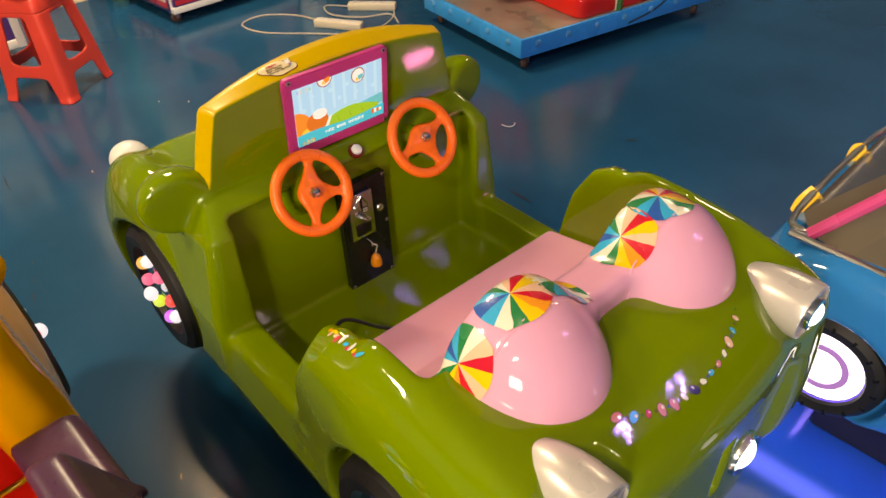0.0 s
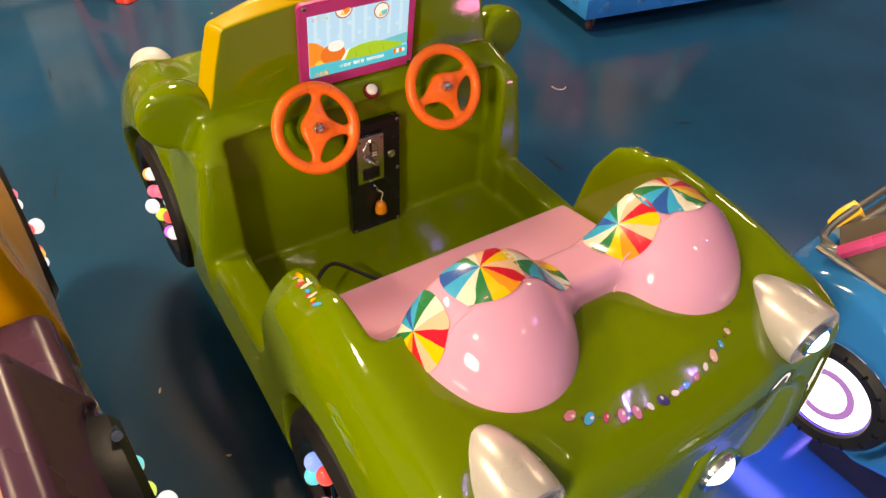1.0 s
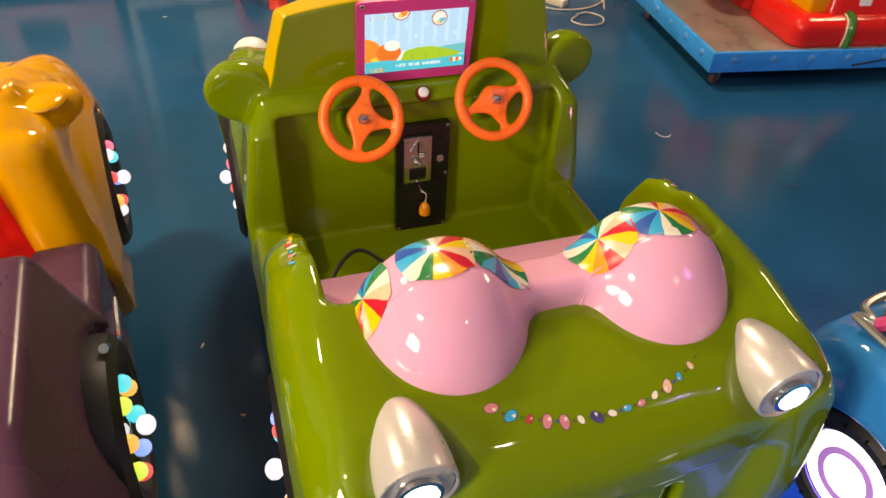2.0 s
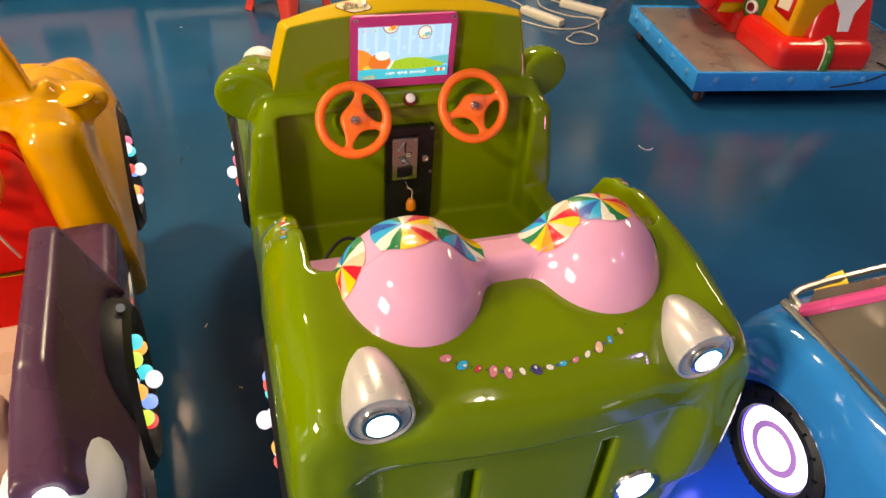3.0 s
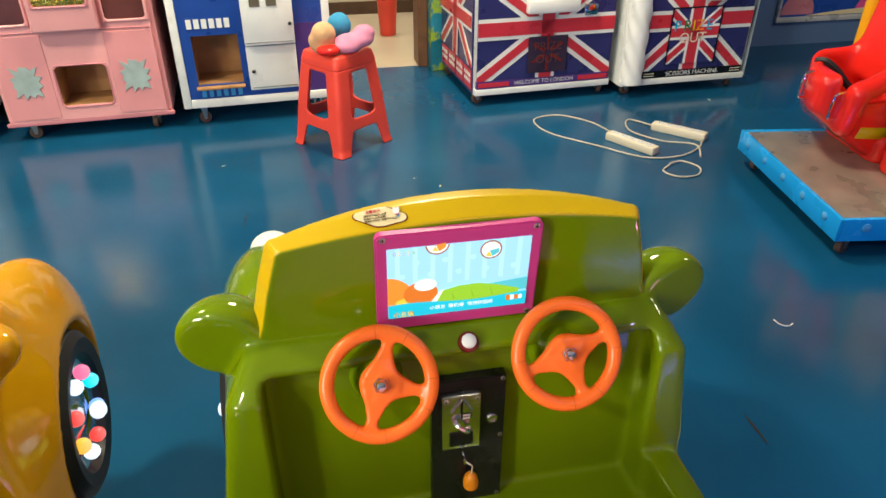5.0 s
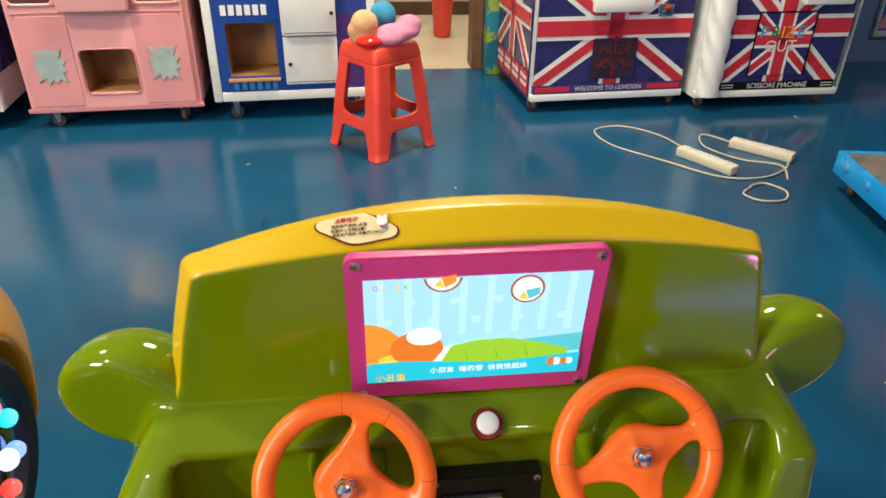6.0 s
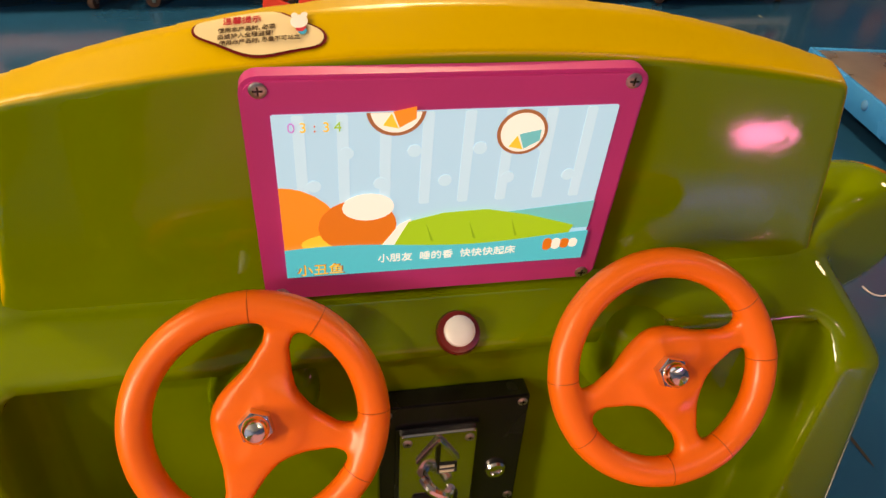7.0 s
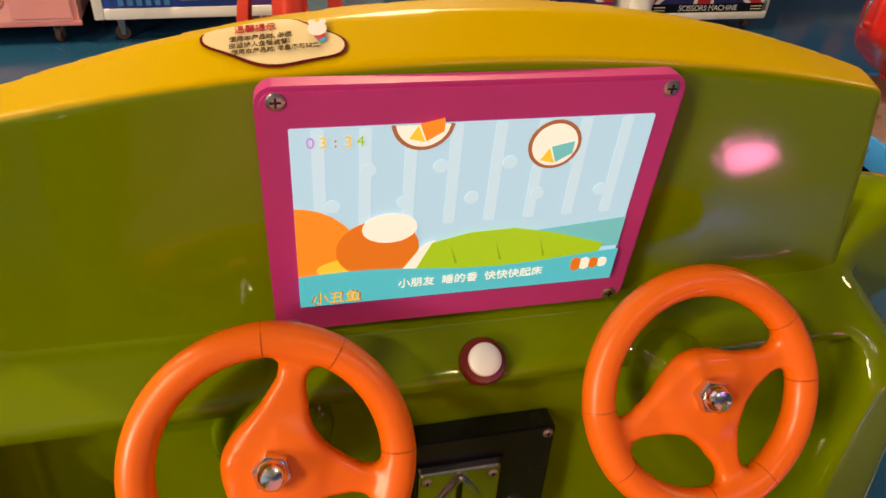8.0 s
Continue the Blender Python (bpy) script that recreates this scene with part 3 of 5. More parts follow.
def decal(field, c, n, outline, off=0.0012, rings=3, spin=0.0):
    """A thin sticker: a fan of an outline laid onto a moulded surface. Returns its bmesh, faces sector by sector."""
    n = Vector(n).normalized()
    u = n.cross(Vector((0, 0, 1)))
    u = (u if u.length > 0.2 else n.cross(Vector((0, 1, 0)))).normalized()
    v = n.cross(u)
    bm = bmesh.new()
    ctr, cs, sn = Vector(c), math.cos(spin), math.sin(spin)
    grid = []
    for k in range(rings + 1):
        f = k / rings
        row = []
        for a, b in outline if k else outline[:1]:
            q = ctr + f * ((a * cs - b * sn) * u + (a * sn + b * cs) * v)
            row.append(bm.verts.new(onto(field, q, off)[0]))
        grid.append(row)
    m = len(outline)
    faces = []
    for i in range(m):
        j = (i + 1) % m
        faces.append((bm.faces.new((grid[0][0], grid[1][i], grid[1][j])), i))
        for k in range(1, rings):
            faces.append((bm.faces.new((grid[k][i], grid[k + 1][i], grid[k + 1][j], grid[k][j])), i))
    return bm, faces


# ---- the green two-seat ride ----
CUP = 0.162


def pink_field(x, y, z):
    """The seat: a sloping back that rises to a bridge and two domes, each with a banded rim behind it."""
    a = np.abs(x)
    top = np.interp(y, [-0.67, -0.63, -0.6, -0.5, -0.44, -0.29], [0.708, 0.706, 0.694, 0.545, 0.505, 0.477])
    seat = smax(smax(a - 0.314, np.maximum(y + 0.295, -0.645 - y), 0.012), np.maximum(z - top, 0.33 - z) * 0.7, 0.014)
    dome = smax(f_ell(a, y, z, (CUP, -0.636, 0.66), (0.126, 0.152, 0.148)), y + 0.672, 0.012)
    band = smax(f_ell(a, y, z, (CUP, -0.636, 0.66), (0.125, 0.15, 0.1405)), y + 0.598, 0.012)
    bridge = f_box(x, y, z + 0.3 * (y + 0.64), (0, -0.635, 0.655), (0.1, 0.052, 0.082), 0.03) * 0.9
    return smin(smin(np.minimum(seat, smin(dome, band, 0.006)), bridge, 0.025), seat, 0.008)


FAN = [mat("fan_" + n, c, 0.25, var=0.04, bump=0.0, coat=0.5) for n, c in (("cyan", (0.015, 0.38, 0.66)), ("white", (0.78, 0.75, 0.62)), ("green", (0.01, 0.2, 0.06)), ("yellow", (0.82, 0.55, 0.01)), ("orange", (0.85, 0.3, 0.02)), ("crimson", (0.6, 0.01, 0.03)), ("cream", (0.8, 0.5, 0.33)), ("blue", (0.02, 0.1, 0.4)))]
FAN_ORDER = [0, 1, 2, 3, 4, 5, 6, 3, 5, 6, 1, 2, 0, 7]


def build_green_ride():
    car = tagged(root("kiddie_ride_car", pose(0.008, 0, -0.004)), "glossy lime green moulded kiddie ride car with a pink seat", "kiddie ride", "kiddie ride cars")
    part("body", shell(ride_field, (-0.47, -0.96, 0.06), (0.47, 0.66, 0.97), 0.0075), GREEN, car, "glossy lime green moulded body")
    me = shell(cap_field, (-0.36, -0.01, 0.68), (0.36, 0.11, 0.94), 0.004)
    co = np.empty(len(me.vertices) * 3)
    me.vertices.foreach_get("co", co)
    cx, _, cz = co.reshape(-1, 3).T
    me.attributes.new("rim", "FLOAT", "POINT").data.foreach_set("value", np.minimum(board_edge(cx, cz), (cz - 0.704) * 0.5).astype(np.float32))
    part("screen_board", me, BOARDPAINT, car, "green screen board with a bright yellow painted rim")
    part("base", bm_box(-0.27, 0.27, -0.72, 0.40, 0.006, 0.125, 0.01), BLACK, car, "dark steel rocking base")
    seat = part("seat", shell(pink_field, (-0.35, -0.81, 0.31), (0.35, -0.275, 0.84), 0.005), PINK, car, "glossy pink double seat with two rounded backs")
    for s in (-1, 1):
        for deg in (-57 if s < 0 else -39, 4 * s, 39 if s < 0 else 57):
            t = radians(deg)
            p = (s * CUP + 0.135 * math.sin(t), -0.630, 0.66 + 0.14 * math.cos(t))
            c, n = onto(pink_field, p, 0.0)
            bm, faces = decal(pink_field, c, n, disc_outline(0.059, 28), 0.0014, 5, 0.4 * s + 0.3)
            for f, i in faces:
                f.material_index = FAN_ORDER[(i // 2) % 14]
            part("parasol_sticker", bm, FAN, seat, "round sticker striped like a rainbow parasol")
        line = []
        for deg in np.linspace(-82, 82, 15):
            t = radians(deg)
            line.append(onto(pink_field, (s * CUP + 0.132 * math.sin(t), -0.675, 0.66 + 0.146 * math.cos(t)), 0.0)[0])
        part("seam", bm_tube(line, 0.0014, 8), PINK, seat)
    # wheels, lamps
    for s in (-1, 1):
        ride_wheel(car, s * 0.392, 0.28, 0.36, s, 2 + s)
        ride_wheel(car, s * 0.386, -0.62, 0.38, s, 5 + s)
        bullet = [(0.0505 * math.sqrt(max(0.002, 1 - (d / 0.118) ** 2)), d) for d in (-0.118, -0.114, -0.105, -0.09, -0.07, -0.048, -0.024, 0.0)]
        hl = part("headlight", bm_lathe(bullet + [(0.0505, 0.018), (0.0492, 0.022), (0.0465, 0.0225), (0.0455, 0.018)], 40), SILVER, car, "bullet-shaped silver headlight")
        hl.matrix_basis = look((s * 0.262, -0.862, 0.658), (s * 0.262, 0.0, 0.68))
        part("reflector", bm_lathe([(0.0455, 0.0185), (0.039, 0.0165), (0.030, 0.0165), (0.0285, 0.0285), (0.0235, 0.0295), (0.021, 0.022)], 36, cap=False), CHROME, hl, "chromed reflector ring")
        part("bulb", bm_sphere((0, 0, 0.026), 0.0205, (1, 1, 0.55)), BULBW, hl, "lit white bulb")
        tl = part("lamp_dome", bm_sphere((s * 0.31, 0.53, 0.57), 0.05, (1, 1, 0.9)), WHITE, car, "white domed lamp")
    # screen board
    board = root("screen_unit")
    board.parent = car
    board.matrix_basis = pose(-0.010, 0.0275, 0.8045, 5.6, 0, 0)
    part("screen_frame", bm_plate(round_rect(0.2475, 0.178, 0.011, cz=-0.0008), 0.015, pose(0, -0.018, 0), 0.0025), MAGENTA, board, "magenta plastic screen surround")
    for sx in (-1, 1):
        for sz in (-1, 1):
            screw(board, sx * 0.1125, -0.018, sz * 0.0815 - 0.0008, 0.0042)
    build_screen(board)
    btn = part("start_button", bm_lathe([(0.0165, 0), (0.017, 0.004), (0.0155, 0.008), (0.0125, 0.0085)], 28), DARKRED, car, "dark red bezel of the start button")
    bc, bn = onto(ride_field, (0.003, -0.005, 0.689), 0.0)
    btn.matrix_basis = Matrix.Translation(Vector(bc)) @ Vector(bn).to_track_quat("Z", "Y").to_matrix().to_4x4()
    part("button_cap", bm_lathe([(0.0115, 0.006), (0.0115, 0.0125), (0.009, 0.0145), (0.003, 0.015)], 24), WHITE, btn, "white push button")
    steering_wheel(car, -0.142, -17, GREEN, 0.016)
    steering_wheel(car, 0.146, -72, GREEN, 0.005)
    build_coin_panel(car)
    # sticker on the cap
    st = [(0.0375 * math.cos(t) * (1 + 0.06 * math.cos(2 * t)), 0.017 * math.sin(t) * (1 + 0.12 * math.cos(4 * t))) for t in np.linspace(0, 2 * math.pi, 40, endpoint=False)]
    c, n = onto(cap_field, (-0.122, 0.03, 0.915), 0.0)
    bm, _ = decal(cap_field, c, n, st, 0.0008, 4)
    stick = part("notice_sticker", bm, DARKRED, car, "cream notice sticker with a brown edge")
    bm, _ = decal(cap_field, c, n, [(0.955 * a, 0.9 * b) for a, b in st], 0.0014, 4)
    part("sticker_face", bm, STICKER, stick)
    base = Matrix.Translation(Vector(onto(cap_field, (-0.122, 0.03, 0.915), 0.0018)[0]))
    nz = Vector(n)
    ux = Vector((1, 0, 0)) - nz * nz.x
    ux.normalize()
    rot = Matrix((ux, nz.cross(ux), nz)).transposed().to_4x4()
    words("writing", "使用本产品时, 必须", 0.0039, INK, stick, base @ rot @ pose(-0.0066, 0.0026, 0))
    words("writing", "由监护人全程监督!", 0.0039, INK, stick, base @ rot @ pose(-0.0074, -0.0023, 0.0002))
    words("writing", "使用本产品时, 尽量不可站立", 0.0037, INK, stick, base @ rot @ pose(0.0008, -0.0072, 0.0004))
    words("writing", "温馨提示", 0.0056, REDPRINT, stick, base @ rot @ pose(-0.0090, 0.0089, 0.0002))
    for dx, dy, r, mt in ((0.0238, 0.0041, 0.0051, WHITE), (0.0246, -0.0008, 0.0029, REDPRINT), (0.0254, -0.0033, 0.0025, FAN[0]), (0.0213, 0.009, 0.002, WHITE), (0.027, 0.009, 0.002, WHITE)):
        b = part("sticker_blob", bm_lathe([(r, 0), (r, 0.0003)], 18), mt, stick, smooth=False)
        b.matrix_basis = base @ rot @ pose(dx, dy, 0.0004 + 0.0001 * r)
    # balloon stickers in a row on the bonnet
    cols = [PINKSTK, FAN[0], REDPRINT, PINKSTK, PINKSTK, FAN[1], NAVY, FAN[1], FAN[0], PINKSTK, FAN[1], FAN[6], FAN[0], FAN[6]]
    for k, mt in enumerate(cols):
        t = k / 13
        px = -0.147 + 0.288 * t
        py = -0.854 + 2.1 * px ** 2
        c, n = onto(ride_field, (px, py, 0.67), 0.0)
        r = 0.0085 if k in (0, 1, 3, 4, 6, 11) else 0.0055
        drop = [(q * (1 + 0.22 * (q > 0.6 * r)), s) for q, s in disc_outline(r, 18, r * 0.75)]
        rim, _ = decal(ride_field, c, n, [(1.14 * q, 1.17 * s) for q, s in drop], 0.0008, 2, 0.4 * k)
        bal = part("balloon_sticker", rim, INK, car, "small coloured balloon sticker with a dark outline")
        bm, _ = decal(ride_field, c, n, drop, 0.0012, 2, 0.4 * k)
        part("balloon_face", bm, mt, bal)
        bm, _ = decal(ride_field, c, n, [(0.3 * q - 0.3 * r, 0.25 * s + 0.3 * r) for q, s in disc_outline(r, 10)], 0.0016, 2, 0.4 * k)
        part("balloon_glint", bm, FAN[1], bal)
        c, n = onto(ride_field, (px + 0.0125, -0.854 + 2.1 * (px + 0.0125) ** 2, 0.67), 0.0)
        bm, _ = decal(ride_field, c, n, [((0.0034 if j % 2 else 0.0014) * math.cos(0.628 * j), (0.0034 if j % 2 else 0.0014) * math.sin(0.628 * j)) for j in range(10)], 0.001, 2)
        part("star_sticker", bm, [INK, LEAFGREEN, INK, NAVYBLUE][k % 4], car)
    # long sticker on each wing
    for s in (-1, 1):
        cols = [FAN[4], FAN[6], FAN[3], FAN[6], REDPRINT, FAN[1], FAN[0], REDPRINT, FAN[1], FAN[3], REDPRINT, FAN[0]]
        for k, mt in enumerate(cols):
            c, n = onto(ride_field, (s * (0.352 + 0.004 * math.sin(k * 2.1)) + 0.0, -0.40 - 0.0095 * k, 0.71), 0.0)
            bm, _ = decal(ride_field, c, n, disc_outline(0.006 + 0.002 * (k % 3), 12, 0.0032), 0.0008 + 0.0003 * (k % 3), 2, 1.1 + 0.5 * math.sin(k * 1.7))
            part("wing_sticker", bm, mt, car, "torn coloured sticker strip on the wing")
    # small lamps low on the front
    for s in (-1, 1):
        fog = part("fog_lamp", bm_lathe([(0.05, -0.02), (0.05, 0.004), (0.046, 0.012), (0.038, 0.008), (0.034, -0.004)], 32), CHROME, car, "chrome ringed front lamp")
        fog.matrix_basis = pose(s * 0.235, -0.868, 0.298, 90, 0, 0)
        part("bulb", bm_sphere((0, 0, 0.002), 0.034, (1, 1, 0.6)), BULBW, fog, "lit white bulb")
    return car


def build_coin_panel(car):
    pan = part("coin_panel", bm_plate(round_rect(0.124, 0.285, 0.003), 0.02, pose(0, -0.012, 0), 0.0015), BLACKP, car, "black steel coin panel")
    pan.matrix_basis = pose(0.006, 0.0, 0.475, -0.8, 0, 0)
    for sx in (-1, 1):
        for sz in (-1, 0, 1):
            if sz or sx > 0:
                screw(pan, sx * 0.056, -0.012, sz * 0.135 + (0.01 if not sz else 0), 0.0034, "panel_screw")
    coin = part("coin_acceptor", bm_plate(round_rect(0.064, 0.118, 0.003), 0.008, pose(0, -0.0195, 0), 0.0015), CHROME, pan, "shiny steel coin acceptor")
    coin.matrix_basis = pose(-0.014, 0.0, 0.057)
    # Black plate edging the acceptor, added as a shadow line around it.
    part("shadow_border", bm_plate(round_rect(0.07, 0.124, 0.003), 0.004, pose(0, -0.0145, 0)), BLACKP, coin)
    part("coin_slot", bm_box(-0.0018, 0.0018, -0.022, -0.018, 0.022, 0.05), BLACKP, coin, smooth=False)
    bm = bmesh.new()
    bm_tube([(-0.017, -0.021, 0.026), (-0.002, -0.022, 0.05), (0.002, -0.022, 0.05), (0.017, -0.021, 0.026)], 0.002, 8, bm=bm)
    part("slot_guard", bm, CHROME, coin)
    part("label_plate", bm_box(0.0, 0.017, -0.0208, -0.0192, 0.008, 0.02), BLACKP, coin, smooth=False)
    for k in range(2):
        part("label_bar", bm_box(0.002, 0.0145, -0.0216, -0.0209, 0.0158 - 0.006 * k, 0.0185 - 0.006 * k), IVORY, coin, smooth=False)
    part("return_lever", bm_tube([(-0.012, -0.022, 0.006), (-0.006, -0.032, 0.002), (0.006, -0.034, -0.006), (0.012, -0.024, -0.01)], 0.0048, 10), CHROME, coin, "chromed coin return lever")
    part("reject_cup", bm_box(-0.02, 0.02, -0.0225, -0.019, -0.05, -0.02, 0.002), BLACKP, coin, "dark coin return opening")
    for sx in (-1, 1):
        screw(coin, sx * 0.026, -0.0195, 0.05, 0.0032, "plate_screw")
    lk = part("cam_lock", bm_lathe([(0.0095, 0), (0.0095, 0.006), (0.008, 0.008), (0.0055, 0.008), (0.005, 0.006)], 24), CHROME, pan, "chrome cam lock")
    lk.matrix_basis = pose(0.04, -0.0085, 0.052, 90, 0, 0)
    key = part("key", bm_box(-0.002, 0.002, -0.034, -0.012, -0.006, 0.006, 0.001), CHROME, pan, "small key in the lock")
    key.matrix_basis = pose(-0.012, -0.008, -0.012)
    part("key_string", bm_tube([(-0.012, -0.04, -0.012), (0.0, -0.042, -0.022), (0.004, -0.03, -0.045), (0.003, -0.028, -0.058)], 0.0013, 6), IVORY, pan, "pale key string")
    tag = part("key_tag", bm_lathe([(0.006, -0.016), (0.013, -0.015), (0.0135, -0.004), (0.011, 0.008), (0.007, 0.014), (0.003, 0.016)], 20), AMBERTAG, pan, "small orange bell-shaped key tag")
    tag.matrix_basis = pose(0.003, -0.027, -0.073)


def flat(name, outline, y, material, parent, th=0.0006):
    """A thin flat shape on the glowing picture."""
    return part(name, bm_plate(outline, th, pose(0, y, 0)), material, parent, smooth=False)


def build_screen(board):
    """The lit picture: a pale blue papered room, a bed with a green cover, a teal caption band."""
    w, h, y = 0.2143, 0.1285, -0.0187
    scr = flat("screen", round_rect(w, h, 0.001, 1, 0, 0.0005), y, PIC["sky"], board)
    zc = 0.0005
    for k in range(8):
        flat("wallpaper_stripe", round_rect(0.007, 0.07, 0.001, 1, -0.092 + 0.026 * k, zc + 0.0285), y - 0.0004, PIC["stripe"], scr)
    for k in range(9):
        flat("wallpaper_dot", disc_outline(0.0045, 14, None, -0.085 + 0.021 * k, zc + 0.012 + 0.024 * (k % 2)), y - 0.0007, PIC["stripe"], scr)
    flat("wainscot", [(0.02, zc - 0.02), (w / 2, zc - 0.012), (w / 2, zc - 0.036), (0.02, zc - 0.036)], y - 0.0008, PIC["teal_dark"], scr)
    flat("headboard", [(-w / 2, zc - 0.045), (-w / 2, zc + 0.012)] + [(-w / 2 + 0.044 * math.sin(t), zc - 0.045 + 0.057 * math.cos(t)) for t in np.linspace(0.15, 1.45, 8)], y - 0.0010, PIC["orange"], scr)
    flat("pillow", disc_outline(0.03, 22, 0.009, -0.066, zc - 0.036), y - 0.0013, PIC["yellow"], scr)
    # Plain orange lump and white oval stand for the sleeping figure's head.
    flat("head_shape", disc_outline(0.026, 26, 0.022, -0.058, zc - 0.022), y - 0.0016, PIC["rust"], scr)
    flat("muzzle_patch", disc_outline(0.017, 22, 0.011, -0.051, zc - 0.006), y - 0.0019, PIC["white"], scr)
    flat("sheet_edge", [(-0.045, zc - 0.045), (-0.03, zc - 0.022), (-0.022, zc - 0.018), (-0.03, zc - 0.045)], y - 0.0021, PIC["white"], scr)
    flat("bed_cover", [(-0.036, zc - 0.046), (-0.024, zc - 0.02), (0.0, zc - 0.014), (0.03, zc - 0.013), (0.06, zc - 0.02), (0.095, zc - 0.032), (0.09, zc - 0.046)], y - 0.0024, PIC["green"], scr)
    for k in range(3):
        flat("cover_fold", [(-0.012 + 0.03 * k, zc - 0.022), (-0.006 + 0.03 * k, zc - 0.038), (-0.008 + 0.03 * k, zc - 0.038)], y - 0.0027, PIC["green_dark"], scr)
    band = [(-w / 2, zc - h / 2)] + [(-w / 2 + w * t, zc - 0.0405 + 0.003 * math.sin(7 * t + 0.5)) for t in np.linspace(0, 1, 16)] + [(w / 2, zc - h / 2)]
    flat("caption_band", band, y - 0.0028, PIC["teal"], scr)
    words("caption", "小朋友  睡的香  快快快起床", 0.0082, PIC["white"], scr, pose(0.005, y - 0.0032, zc - 0.0515, 90, 0, 0))
    words("title", "小丑鱼", 0.0105, PIC["yellow"], scr, pose(-0.084, y - 0.0032, zc - 0.0585, 90, 0, 0))
    words("title_edge", "小丑鱼", 0.0112, PIC["brown"], scr, pose(-0.0838, y - 0.0030, zc - 0.0587, 90, 0, 0))
    for k in range(4):
        flat("fish_mark", round_rect(0.0065, 0.011 - 0.001 * k, 0.003, 3, 0.078 + 0.0065 * k, zc - 0.048), y - 0.0034, PIC["rust"] if k % 2 == 0 else PIC["white"], scr)
    for cx, cz, r in ((0.046, zc + 0.047, 0.0165), (-0.034, zc + 0.066, 0.018)):
        rim = [(cx + r * math.cos(t), min(zc + h / 2, cz + r * math.sin(t))) for t in np.linspace(0, 2 * math.pi, 30, endpoint=False)]
        flat("picture_rim", rim, y - 0.0012, PIC["brown"], scr)
        flat("picture_face", [(cx + 0.86 * (a - cx), min(zc + h / 2, cz + 0.86 * (b - cz))) for a, b in rim], y - 0.0015, PIC["white"], scr)
        flat("picture_patch", [(cx - 0.002, cz - 0.001), (cx + 0.012, cz + 0.002), (cx + 0.012, cz - 0.006), (cx + 0.002, cz - 0.012)], y - 0.0018, PIC["teal_dark"] if cx > 0 else PIC["orange"], scr)
        flat("picture_patch", [(cx - 0.008, cz - 0.010), (cx - 0.003, cz - 0.002), (cx + 0.0015, cz - 0.0125)], y - 0.0018, PIC["yellow"], scr)
    for k, c in enumerate(("violet", "yellow", "rust", "yellow", "green")):
        words("digit", "03:34"[k], 0.0095, PIC[c], scr, pose(-0.096 + 0.0068 * k, y - 0.0012, zc + 0.0555, 90, 0, 0))


build_green_ride()

# black cable coiled in the footwell
cable = bm_tube([(-0.26, -0.26, 0.352), (-0.23, -0.2, 0.40), (-0.17, -0.16, 0.415), (-0.1, -0.19, 0.37), (-0.04, -0.235, 0.342), (-0.08, -0.265, 0.342), (-0.16, -0.235, 0.342), (-0.2, -0.22, 0.375), (-0.12, -0.24, 0.345), (0.02, -0.262, 0.342)], 0.0045, 8)
tagged(part("power_cable", cable, BLACK), "black power cable lying loose on the footwell floor", "cable")


# ---- the purple and yellow ride beside it ----
def hole_field(x, y, z):
    return smax(ride_field(x, y, z), -f_box(x, y, z, (0, 0.06, 0.752), (0.208, 0.2, 0.073), 0.03), 0.012)


def amber_field(x, y, z):
    a = np.abs(x)
    fender = f_ell(a, y, z, (0.31, 0.24, 0.44), (0.125, 0.25, 0.225))
    cheek = f_box(a - 0.12 * np.clip(0.62 - z, 0, 0.3), y, z, (0.32, 0.07, 0.415), (0.062, 0.165, 0.295), 0.05) * 0.9
    d = smax(smin(smin(hole_field(x, y, z), cheek, 0.03), fender, 0.06), -f_cylx(a, y, z, (0.45, 0.28, 0.36), 0.185, 0.09), 0.012)
    d = smax(d, -f_box(a, y, z, (0.44, 0.07, 0.815), (0.105, 0.16, 0.095), 0.03), 0.04)
    return smax(d, -0.105 - y + 0.5 * np.clip(0.42 - z, 0, 1), 0.004)


def purple_field(x, y, z):
    """The rear body: a low hull with a boxy wing along each side and a deep seat well between."""
    a = np.abs(x)
    hull = smin(smax(hole_field(x, y, z), z - 0.5, 0.03), f_box(a, y, z, (0.29, -0.5, 0.33), (0.118, 0.38, 0.17), 0.03), 0.02)
    wing = smax(smax(a - 0.345 - 0.42 * np.clip(0.662 - z, 0, 0.2), np.maximum(0.293 - a, np.maximum(y + 0.355, -0.88 - y)), 0.016), np.maximum(z - 0.662 - 0.25 * np.minimum(y + 0.7, 0), 0.3 - z), 0.016) * 0.85
    well = f_box(x, y, z, (0, -0.55, 0.70), (0.292, 0.2, 0.28), 0.04)
    well = np.minimum(well, f_box(x, y, z, (0, -0.2, 0.66), (0.292, 0.2, 0.32), 0.02))
    well = np.minimum(well, f_cylx(a, y, z, (0.475, -0.52, 0.385), 0.178, 0.08))
    return smax(smax(smin(hull, wing, 0.02), -well, 0.015), 0.105 + y - 0.5 * np.clip(0.42 - z, 0, 1), 0.004)


def cream_field(x, y, z):
    seat = f_box(x, y, z, (0.0, -0.56, 0.395), (0.303, 0.2, 0.06), 0.02)
    back = f_box(x, y, z - 0.4 * (y + 0.73), (0, -0.735, 0.51), (0.298, 0.035, 0.12), 0.03)
    pad = f_ell(np.abs(x), y, z, (0.15, -0.685, 0.5), (0.125, 0.07, 0.13))
    return smin(smin(seat, back, 0.04), pad, 0.03)


